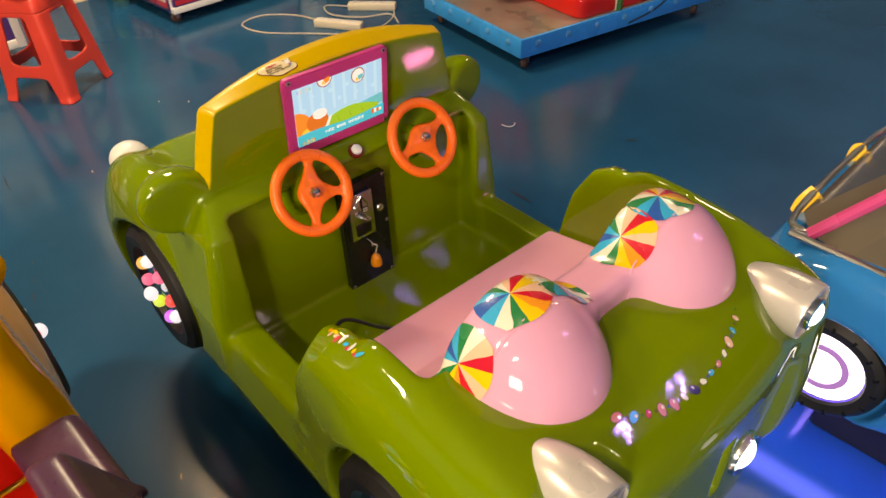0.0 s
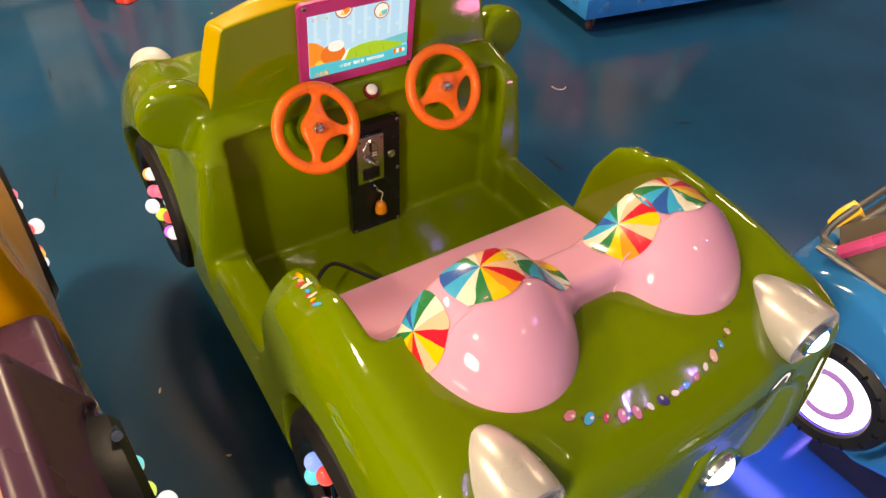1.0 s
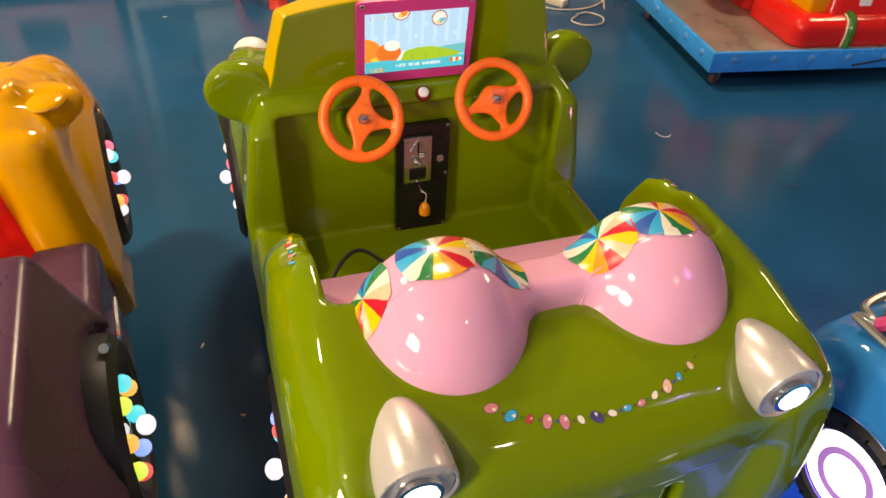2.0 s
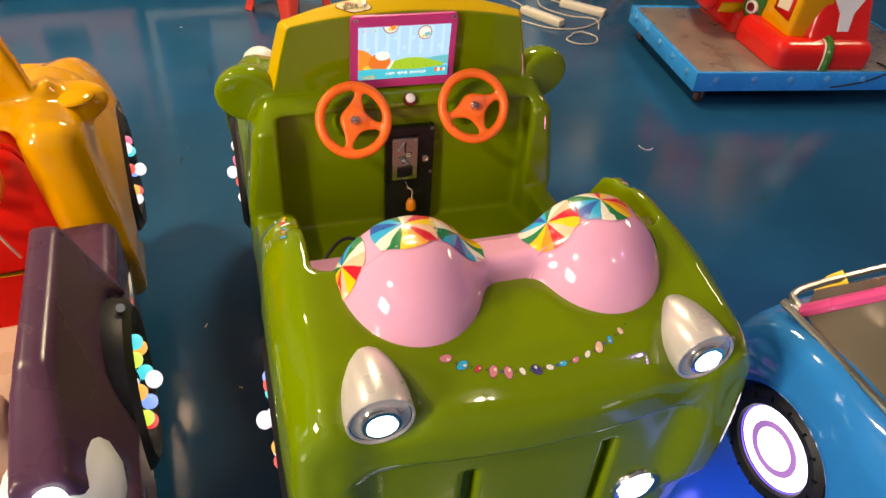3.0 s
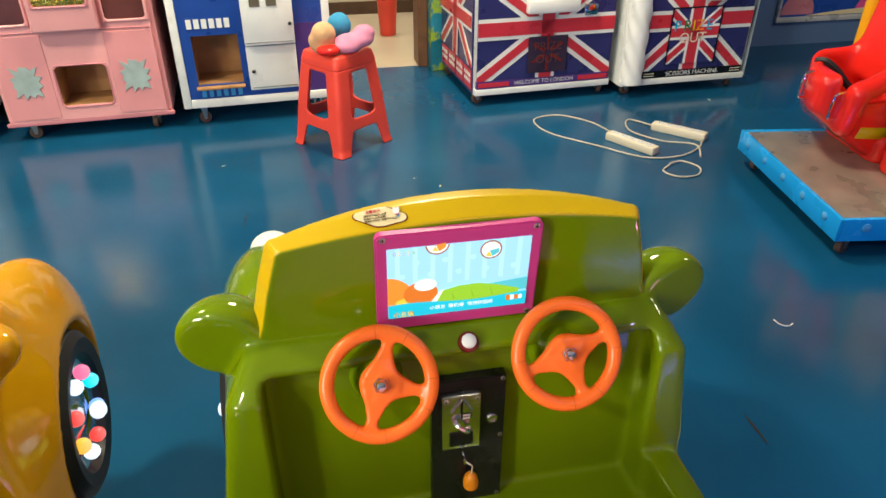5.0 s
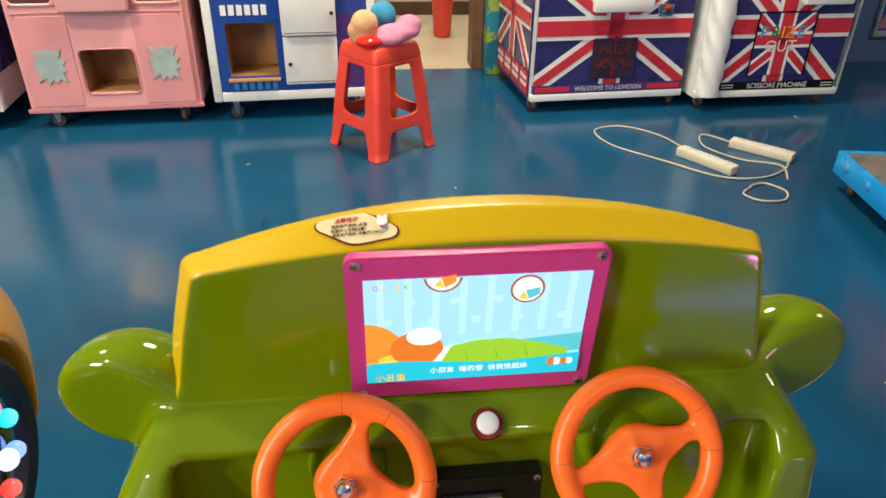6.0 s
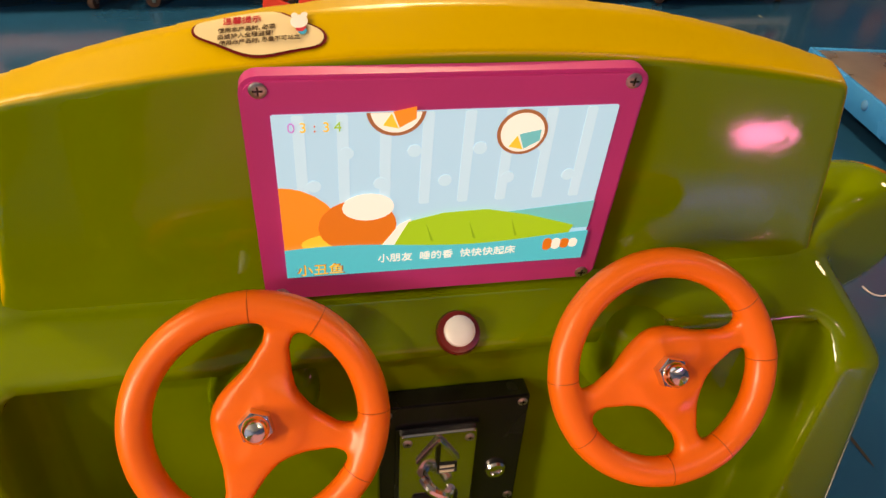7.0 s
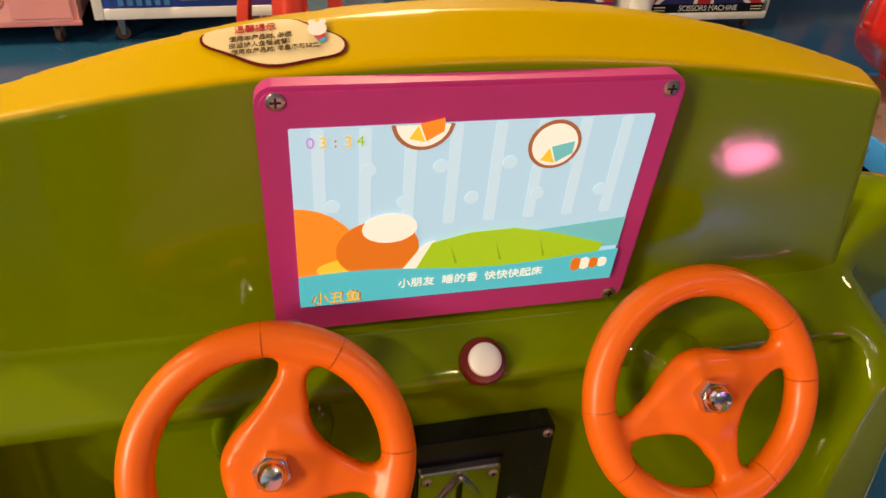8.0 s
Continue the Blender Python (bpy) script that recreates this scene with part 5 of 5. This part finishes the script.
def machine(name, x, y, w, d, zb, label, shell_mat, turn=4.0, inset=0.09, drop=0.0):
    m = tagged(root(name, pose(x, y, -drop, 0, 0, turn)), label, "claw machine", "claw machines along the wall")
    for nm, b in (("side_panel", (-w / 2, -w / 2 + 0.02, 0.022, d, zb, 1.75)), ("side_panel", (w / 2 - 0.02, w / 2, 0.022, d, zb, 1.75)), ("back_panel", (-w / 2 + 0.02, w / 2 - 0.02, d - 0.02, d, zb, 1.75)), ("bottom_panel", (-w / 2 + 0.02, w / 2 - 0.02, 0.022, d - 0.02, zb, zb + 0.02)), ("inner_shelf", (-w / 2 + 0.02, w / 2 - 0.02, 0.022, d - 0.02, 0.66, 0.68)), ("top_panel", (-w / 2 + 0.02, w / 2 - 0.02, 0.022, d - 0.02, 1.73, 1.75))):
        part(nm, bm_box(*b), shell_mat, m, smooth=False)
    for sx in (-1, 1):
        for yy in (0.06, d - 0.06):
            c = castor(m, sx * (w / 2 - inset), yy, zb - drop, 0.03, 40 + 30 * sx)
            c.matrix_basis = Matrix.Translation((0, 0, drop)) @ c.matrix_basis
    part("window", bm_box(-w / 2 + 0.06, w / 2 - 0.06, 0.008, 0.014, 0.78, 1.68), SMOKE, m, "dim glass window", smooth=False)
    return m


def build_pink_machine():
    m = machine("claw_machine", -1.248, 2.80, 0.76, 0.7, 0.085, "pink claw machine with teal stars and a prize bin", PINKCAB)
    hole = (-0.115, 0.12, 0.165, 0.365)
    part("front", opening_front(0.72, 0.1, 0.76, [hole]), PINKCAB, m, "smooth pink front panel", smooth=False)
    prize_bin(m, *hole)
    part("bin_rim", bm_tube([(x, -0.002, z) for x, z in round_rect(0.24, 0.205, 0.03, 3, 0.0025, 0.265)], 0.004, 8, closed=True), PINKDARK, m, "darker pink rim of the prize bin")
    for sx in (-1, 1):
        star = []
        for k in range(24):
            a = 2 * math.pi * k / 24
            r = 0.092 if k % 6 == 3 else (0.056, 0.073)[k % 2] + 0.006 * math.sin(2.3 * k)
            star.append((sx * 0.245 + r * math.cos(a) * 0.95, 0.3 + r * math.sin(a) * 1.15))
        part("star_patch", bm_plate(star, 0.004, pose(0, -0.0085, 0)), TEALPATCH, m, "grey-teal splash-shaped patch", smooth=False)
    part("console", bm_box(-0.15, 0.14, -0.055, 0.018, 0.535, 1.0, 0.012, 3), PINKCAB, m, "protruding pink console")
    win = part("console_window", bm_box(-0.115, 0.105, -0.06, -0.052, 0.655, 0.93, 0.003), GOLD, m, "small window full of gold coloured prizes")
    part("window_edge", bm_tube([(x, -0.058, z) for x, z in round_rect(0.235, 0.29, 0.02, 3, -0.005, 0.793)], 0.006, 8, closed=True), PINKDARK, win)
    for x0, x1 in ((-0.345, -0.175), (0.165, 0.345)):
        # No recess is cut: a dark rose sheet holds its dimness in colour.
        sw = part("side_window", bm_box(x0, x1, -0.004, 0.0, 0.57, 0.95), DARKROSE, m, "flat side window with its recess's dimness in the colour", smooth=False)
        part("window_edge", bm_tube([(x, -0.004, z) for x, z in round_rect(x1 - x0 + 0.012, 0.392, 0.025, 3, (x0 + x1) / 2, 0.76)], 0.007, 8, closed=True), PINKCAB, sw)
    part("panel_seam", bm_tube([(-0.35, -0.002, 0.50), (-0.335, -0.002, 0.52), (-0.30, -0.002, 0.528), (0.30, -0.002, 0.528), (0.335, -0.002, 0.52), (0.35, -0.002, 0.50)], 0.004, 6), PINKDARK, m)
    # Flat plates in a darker pink carry the shade of the angled side facets.
    for x0, x1 in ((-0.358, -0.135), (0.14, 0.358)):
        part("front_wing", bm_box(x0, x1, -0.0035, 0.0, 0.112, 0.515, 0.0015), PINKSHADE, m, "pink side panel coloured darker for the shade on its facet", smooth=False)
    part("bottom_rail", bm_box(-0.39, 0.39, 0.0, 0.02, 0.08, 0.099, 0.003), PINKDARK, m)
    return m


def build_white_machine():
    m = machine("claw_machine", -0.42, 2.86, 0.78, 0.65, 0.1, "white framed prize machine with blue panel and two doors", WHITE)
    hole = (-0.30, -0.075, 0.215, 0.465)
    part("front", opening_front(0.70, 0.145, 0.76, [hole]), NAVYBLUE, m, "navy blue front panel", smooth=False)
    prize_bin(m, *hole)
    part("bin_tray", bm_box(-0.31, -0.07, -0.035, 0.0, 0.2, 0.212, 0.003), WOOD, m, "plywood tray lip")
    for name, b in (("frame_bar", (-0.39, -0.35, -0.01, 0.02, 0.1, 0.76)), ("frame_bar", (0.35, 0.39, -0.01, 0.02, 0.1, 0.76)), ("frame_bar", (-0.35, 0.35, -0.01, 0.02, 0.1, 0.145))):
        part(name, bm_box(*b, 0.006), WHITE, m, "white metal frame bar")
    for z0, z1, out in ((0.175, 0.40, -0.018), (0.412, 0.74, -0.05)):
        d = part("door", bm_box(-0.045, 0.205, out, -0.001, z0, z1, 0.006), WHITE, m, "white steel door")
        part("door_knob", bm_sphere((-0.02 if z0 < 0.3 else 0.185, out - 0.006, z0 + 0.1), 0.009), BLACK, d)
        part("door_seam", bm_box(-0.035, 0.195, out - 0.002, out + 0.001, z0 + 0.012, z0 + 0.016), STEEL, d, smooth=False)
        if z0 > 0.3:
            for k in range(2):
                part("door_pane", bm_box(0.0 + 0.08 * k, 0.05 + 0.08 * k, out - 0.003, out + 0.001, 0.60, 0.74), SMOKE, d, smooth=False)
    for k in range(6):
        part("letter_bar", bm_box(-0.31 + 0.036 * k, -0.285 + 0.036 * k, -0.004, 0.0, 0.50, 0.545), WHITE, m, smooth=False)
        part("letter_bar", bm_box(-0.29 + 0.036 * k, -0.268 + 0.036 * k, -0.004, 0.0, 0.155, 0.19), PALEBLUE, m, smooth=False)
    part("purple_panel", bm_box(0.21, 0.345, -0.004, 0.0, 0.15, 0.5), VIOLETP, m, smooth=False)
    part("white_patch", bm_plate([(0.25, 0.33), (0.32, 0.345), (0.33, 0.31), (0.285, 0.28), (0.255, 0.3)], 0.004, pose(0, -0.009, 0)), WHITE, m, smooth=False)
    return m


def clip_strip(p, q, half, x0, x1, z0, z1, y, bm):
    """A straight band from p to q, cut to a rectangle, as a thin plate."""
    d = (Vector(q) - Vector(p)).normalized()
    n = Vector((-d.y, d.x)) * half
    poly = [Vector(p) + n, Vector(q) + n, Vector(q) - n, Vector(p) - n]
    for axis, lim, sign in ((0, x0, 1), (0, x1, -1), (1, z0, 1), (1, z1, -1)):
        out = []
        for a, b in zip(poly, poly[1:] + poly[:1]):
            ia, ib = sign * (a[axis] - lim) >= 0, sign * (b[axis] - lim) >= 0
            if ia:
                out.append(a)
            if ia != ib:
                t = (lim - a[axis]) / (b[axis] - a[axis])
                out.append(a + t * (b - a))
        poly = out
    if len(poly) > 2:
        add_plate(bm, poly, y)


def add_plate(bm, poly, y, th=0.0016):
    f = [bm.verts.new((v.x, y, v.y)) for v in poly]
    b = [bm.verts.new((v.x, y + th, v.y)) for v in poly]
    bm.faces.new(f)
    bm.faces.new(b[::-1])
    for i in range(len(f)):
        j = (i + 1) % len(f)
        bm.faces.new((f[i], f[j], b[j], b[i]))


def flag(parent, x0, x1, z0, z1, y, m=None, cx=None):
    """Red, white and blue crossed bands over a navy sheet, layer by layer."""
    cx = cx if cx is not None else (x0 + x1) / 2
    cz = (z0 + z1) / 2 - 0.005
    u = (z1 - z0) * 0.16
    dx, dz = (x1 - x0) * 0.75, (z1 - z0) * 0.75
    base = part("flag_ground", bm_box(x0, x1, y, y + 0.004, z0, z1), NAVY, parent, "navy printed panel", smooth=False)
    if m:
        base.matrix_basis = m
    for k, (mt, bands) in enumerate(((WHITE, (((cx - dx, cz - dz), (cx + dx, cz + dz), u * 0.5), ((cx - dx, cz + dz), (cx + dx, cz - dz), u * 0.5))), (REDPRINT, (((cx - dx, cz - dz), (cx + dx, cz + dz), u * 0.24), ((cx - dx, cz + dz), (cx + dx, cz - dz), u * 0.24))), (WHITE, (((cx, z0 - 1), (cx, z1 + 1), u * 0.62), ((x0 - 1, cz), (x1 + 1, cz), u * 0.62))), (REDPRINT, (((cx, z0 - 1), (cx, z1 + 1), u * 0.4), ((x0 - 1, cz), (x1 + 1, cz), u * 0.4))))):
        for p, q, half in bands:
            bm = bmesh.new()
            clip_strip(p, q, half, x0, x1, z0, z1, y - 0.0022 * (k + 1), bm)
            part("flag_band", bm, mt, base, smooth=False)
    return base


def build_flag_machines():
    m = machine("claw_machine", 1.143, 2.878, 0.82, 0.68, 0.09, "claw machine printed with red, white and blue flag bands", WHITE, inset=0.03, drop=0.028)
    flag(m, -0.40, 0.40, 0.17, 0.74, 0.0)
    part("base_strip", bm_box(-0.41, 0.41, -0.006, 0.02, 0.09, 0.125, 0.003), WHITE, m, "white base rail")
    part("print_strip", bm_box(-0.40, 0.40, -0.003, 0.02, 0.127, 0.168), VIOLETP, m, "navy strip with lettering", smooth=False)
    for x0, x1 in ((-0.39, -0.21), (0.21, 0.39)):
        part("red_bar", bm_box(x0, x1, -0.006, -0.0032, 0.136, 0.16), REDPRINT, m, smooth=False)
    words("lettering", "WELCOME TO LONDON", 0.032, WHITE, m, pose(0.0, -0.0045, 0.148, 90, 0, 0))
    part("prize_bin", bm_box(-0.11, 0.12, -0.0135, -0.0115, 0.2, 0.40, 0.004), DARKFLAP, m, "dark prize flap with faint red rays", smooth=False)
    for k in range(6):
        ray = part("ray", bm_box(-0.008, 0.008, -0.016, -0.0142, 0.02, 0.10), DARKRED, m, smooth=False)
        ray.matrix_basis = Matrix.Translation((0.005, 0, 0.31)) @ pose(0, 0, 0, 0, 60 * k, 0)
    words("lettering", "PRIZE", 0.066, DARKROSE, m, pose(0.005, -0.0175, 0.345, 90, 0, 0))
    words("lettering", "OUT", 0.066, DARKROSE, m, pose(0.005, -0.0175, 0.275, 90, 0, 0))
    part("tray", bm_box(-0.14, 0.16, -0.06, -0.012, 0.53, 0.60, 0.01), WHITE, m, "white ticket tray")
    part("knob_plate", bm_box(0.2, 0.28, -0.03, -0.012, 0.5, 0.56, 0.008), CHROME, m, "shiny metal fitting")
    # flank with small bus prints
    side = part("flank", bm_box(-0.416, -0.411, 0.03, 0.66, 0.095, 0.74), NAVY, m, "printed side panel", smooth=False)
    flag(m, -0.31, 0.31, 0.24, 0.74, 0.0, pose(-0.418, 0.345, 0, 0, 0, -90))
    for k in range(4):
        b = part("bus_print", bm_box(-0.4205, -0.417, 0.04 + 0.155 * k, 0.175 + 0.155 * k, 0.115, 0.225, 0.001), REDPRINT, m, "small red bus print", smooth=False)
        for r in range(2):
            for c in range(4):
                part("bus_window", bm_box(-0.4225, -0.4208, 0.05 + 0.155 * k + 0.03 * c, 0.07 + 0.155 * k + 0.03 * c, 0.15 + 0.035 * r, 0.17 + 0.035 * r), WHITE, b, smooth=False)

    n = machine("claw_machine", 2.0, 2.865, 0.80, 0.66, 0.09, "white claw machine printed with flag bands and lettering", WHITE, 2.0, 0.06, 0.028)
    flag(n, -0.265, 0.375, 0.17, 0.74, 0.0, cx=0.015)
    col = part("pillar", shell(lambda x, y, z: np.sqrt((x + 0.33) ** 2 + (y - 0.01) ** 2) - 0.062 - 0.004 * np.sin(4 * np.arctan2(y - 0.01, x + 0.33) + 45 * z), (-0.43, -0.07, 0.1), (-0.27, 0.09, 0.74), 0.01), WHITE, n, "twisted white pillar")
    part("base_strip", bm_box(-0.40, 0.40, -0.006, 0.02, 0.09, 0.125, 0.003), WHITE, n, "white base rail")
    part("print_strip", bm_box(-0.265, 0.375, -0.003, 0.02, 0.127, 0.168), BLACKP, n, "black strip with lettering", smooth=False)
    words("lettering", "SCISSORS MACHINE", 0.038, WHITE, n, pose(0.05, -0.0045, 0.147, 90, 0, 0))
    for sx in (-0.225, 0.335):
        for k in range(2):
            part("strip_line", bm_box(sx - 0.035, sx + 0.03, -0.005, -0.0032, 0.138 + 0.014 * k, 0.142 + 0.014 * k), IVORY, n, smooth=False)
    hatch = part("prize_hatch", bm_box(-0.09, 0.22, -0.0125, -0.0115, 0.205, 0.52), NAVY, n, "framed printed prize hatch", smooth=False)
    for b in ((-0.093, -0.086, 0.2, 0.525), (0.216, 0.223, 0.2, 0.525), (-0.086, 0.216, 0.518, 0.525)):
        part("hatch_frame", bm_box(b[0], b[1], -0.018, -0.0126, b[2], b[3], 0.001), BLACKP, hatch, smooth=False)
    for k, (mt, bands) in enumerate(((WHITE, (((-0.25, 0.09), (0.38, 0.64), 0.03), ((-0.25, 0.64), (0.38, 0.09), 0.03))), (REDPRINT, (((-0.25, 0.09), (0.38, 0.64), 0.017), ((-0.25, 0.64), (0.38, 0.09), 0.017))), (WHITE, (((0.065, 0), (0.065, 1), 0.045), ((-1, 0.385), (1, 0.385), 0.04))), (REDPRINT, (((0.065, 0), (0.065, 1), 0.03), ((-1, 0.385), (1, 0.385), 0.025))))):
        for p, q, half in bands:
            bm = bmesh.new()
            clip_strip(p, q, half, -0.085, 0.215, 0.207, 0.516, -0.0132 - 0.0008 * (k + 1), bm)
            part("flag_band", bm, mt, hatch, smooth=False)
    for k, (ch, mt) in enumerate(zip("PRIZE", (FAN[0], FAN[2], FAN[3], FAN[4], FAN[0]))):
        words("lettering", ch, 0.085, mt, hatch, pose((-0.05, 0.012, 0.052, 0.09, 0.15)[k], -0.0195, 0.42, 90, 0, 0))
    words("lettering", "OUT", 0.08, IVORY, hatch, pose(0.055, -0.0195, 0.352, 90, 0, 0))
    hatch.matrix_basis = pose(-0.05, 0, 0)
    part("tray", bm_box(0.06, 0.32, -0.06, -0.012, 0.56, 0.64, 0.01), WHITE, n, "white ticket tray")
    part("clear_side", bm_box(0.405, 0.409, 0.0, 0.66, 0.1, 0.74), CLEAR, n, "clear plastic side sheet", smooth=False)


def build_mural():
    w = tagged(root("wall_mural", pose(3.13, 3.68, 0)), "printed mural of pink hills on a blue ground", "mural")
    part("print_sheet", bm_box(0.0, 2.2, -0.012, -0.001, 0.2, 1.5, 0.002), NAVYBLUE, w, "blue printed sheet", smooth=False)
    part("bottom_rail", bm_box(-0.02, 2.2, -0.03, -0.001, 0.165, 0.2, 0.004), SILVER, w, "pale metal rail")
    part("side_rail", bm_box(-0.02, -0.0005, -0.03, -0.001, 0.2005, 1.5, 0.004), SILVER, w, "pale metal rail")
    for x, rx, rz, mt in ((0.14, 0.13, 0.15, PINKSTK), (0.82, 0.22, 0.16, ROSE), (1.5, 0.25, 0.2, PINKSTK)):
        part("hill_print", bm_plate([(x + rx * math.cos(a * math.pi / 14), 0.215 + rz * math.sin(a * math.pi / 14)) for a in range(15)], 0.002, pose(0, -0.0145, 0)), mt, w, smooth=False)
    part("path_print", bm_plate([(0.2, 0.205), (2.1, 0.205), (2.1, 0.225), (0.7, 0.245), (0.45, 0.23)], 0.0015, pose(0, -0.017, 0)), STICKER, w, smooth=False)
    part("sun_print", bm_plate(disc_outline(0.09, 28, None, 0.5, 0.40), 0.002, pose(0, -0.0145, 0)), ORANGE, w, smooth=False)
    return w


build_mural()
build_pink_machine()
build_white_machine()
build_flag_machines()
k = machine("claw_machine", -2.12, 2.74, 0.74, 0.7, 0.09, "white rounded prize machine with navy side print", WHITE)
part("front", bm_box(-0.35, 0.35, -0.03, 0.02, 0.1, 0.74, 0.03, 3), WHITE, k, "rounded white front")
part("side_print", bm_box(0.373, 0.377, 0.05, 0.62, 0.25, 0.6), NAVY, k, smooth=False)

# ---- doorway things ----
post = tagged(root("decorated_post", pose(0.68, 3.60, 0)), "post painted with green leaves on blue ground", "post", kind="structure")
part("post_body", bm_box(-0.06, 0.06, -0.06, 0.06, 0, 3.2, 0.004), POSTM, post, smooth=False)
fr2 = tagged(root("door_frame", pose(0.585, 3.74, 0)), "brown wooden door frame of the back room", "door frame", kind="structure")
part("jamb", bm_box(-0.03, 0.03, -0.09, 0.09, 0, 2.1, 0.004), BROWNWOOD, fr2, smooth=False)
bk = tagged(root("dustpan_bucket", pose(0.47, 4.5, 0.0)), "red plastic long-handled litter scoop by the doorway", "dustpan")
part("pan", bm_lathe([(0.055, 0.0), (0.06, 0.01), (0.075, 0.25), (0.078, 0.26), (0.072, 0.255), (0.06, 0.02)], 24), STOOLRED, bk)
part("handle", bm_tube([(0.0, 0.0, 0.2), (-0.08, 0.02, 0.36), (-0.2, 0.04, 0.6), (-0.3, 0.06, 0.8)], 0.009, 8), BROWNWOOD, bk, "dark wooden handle")

# ---- things on the floor ----
def power_strip(x, y, turn, label):
    s = tagged(root("power_strip", pose(x, y, 0, 0, 0, turn)), label, "power strip", "power strips on the floor")
    part("case", bm_box(-0.14, 0.14, -0.028, 0.028, 0.0, 0.04, 0.006), IVORY, s)
    for q in range(5):
        o = part("outlet", bm_box(-0.115 + 0.048 * q, -0.08 + 0.048 * q, -0.018, 0.018, 0.0405, 0.0425, 0.002), WHITE, s)
        for e in (-1, 1):
            part("slot", bm_box(-0.099 + 0.048 * q + 0.008 * e, -0.096 + 0.048 * q + 0.008 * e, -0.006, 0.006, 0.0426, 0.0432), BLACKP, o, smooth=False)


power_strip(1.366, 2.153, -59.6, "ivory plastic power strip lying on the blue floor")
power_strip(1.67, 2.25, -47, "ivory plastic power strip lying beside another strip")
for pts, lab in (
    ([(1.337, 2.304, 0.01), (1.289, 2.486, 0.006), (1.154, 2.619, 0.006), (1.000, 2.581, 0.006), (1.020, 2.390, 0.006), (1.202, 2.180, 0.006), (1.366, 2.008, 0.006), (1.539, 1.988, 0.006), (1.683, 2.065, 0.006), (1.751, 2.161, 0.008)], "pale cable looped across the blue floor"),
    ([(1.597, 2.352, 0.01), (1.501, 2.486, 0.006), (1.443, 2.342, 0.006), (1.539, 2.180, 0.006), (1.683, 2.103, 0.006), (1.635, 1.960, 0.006)], "pale cable curled between the power strips"),
    ([(1.443, 1.902, 0.006), (1.385, 1.845, 0.006), (1.424, 1.778, 0.006), (1.520, 1.778, 0.006), (1.568, 1.855, 0.006), (1.520, 1.931, 0.006), (1.443, 1.902, 0.013)], "small coil of pale cable on the floor"),
):
    tagged(part("power_cable", bm_tube(pts, 0.0042, 8), CABLE), lab, "cable", "loose cables")

rnd = random.Random(4)


def scuff(x, y, length, width, turn, material, label):
    pts = []
    for i in range(7):
        f = i / 6 - 0.5
        pts.append((f * length, width * (0.6 + 0.4 * rnd.random()) * (1 - abs(2 * f) ** 3)))
    for i in range(6, -1, -1):
        f = i / 6 - 0.5
        pts.append((f * length + 0.002, -width * (0.4 + 0.5 * rnd.random()) * (1 - abs(2 * f) ** 3) - 0.0003))
    bm = bmesh.new()
    bm.faces.new([bm.verts.new((a, b, 0.0015)) for a, b in pts])
    ob = part("floor_scuff", bm, material, smooth=False)
    ob.matrix_world = pose(x, y, 0, 0, 0, turn)
    return tagged(ob, label, "scuff mark", "scuffs on the floor", kind="structure")


SC = "thin dark scuff mark on the blue floor"
scuff(0.887, 0.315, 0.12, 0.006, -89, BLACK, SC)
scuff(1.50, 0.28, 0.06, 0.004, -35, BLACK, SC)
for x, y, l, a in ((-0.61, 0.97, 0.06, 78), (-0.585, 1.06, 0.035, 88), (-0.56, 1.16, 0.02, 70)):
    scuff(x, y, l, 0.0025, a, BLACK, SC)
scuff(-0.48, 1.75, 0.12, 0.003, 85, BLACK, SC)
for x, y, l in ((-0.55, 0.05, 0.018), (0.35, 1.9, 0.02), (-0.6, 2.3, 0.02), (0.25, 2.0, 0.012), (2.1, 2.7, 0.05), (-0.47, -0.2, 0.012), (-0.2, 1.6, 0.012)):
    scuff(x, y, l, 0.004, rnd.uniform(0, 180), IVORY, "small pale speck of litter on the floor")
tagged(part("paper_curl", bm_tube([(1.215, 0.735, 0.004), (1.219, 0.712, 0.003), (1.232, 0.698, 0.003), (1.25, 0.696, 0.003), (1.262, 0.702, 0.006)], 0.0022, 6, taper=None), WHITE), "small white curl of litter on the floor", "litter")
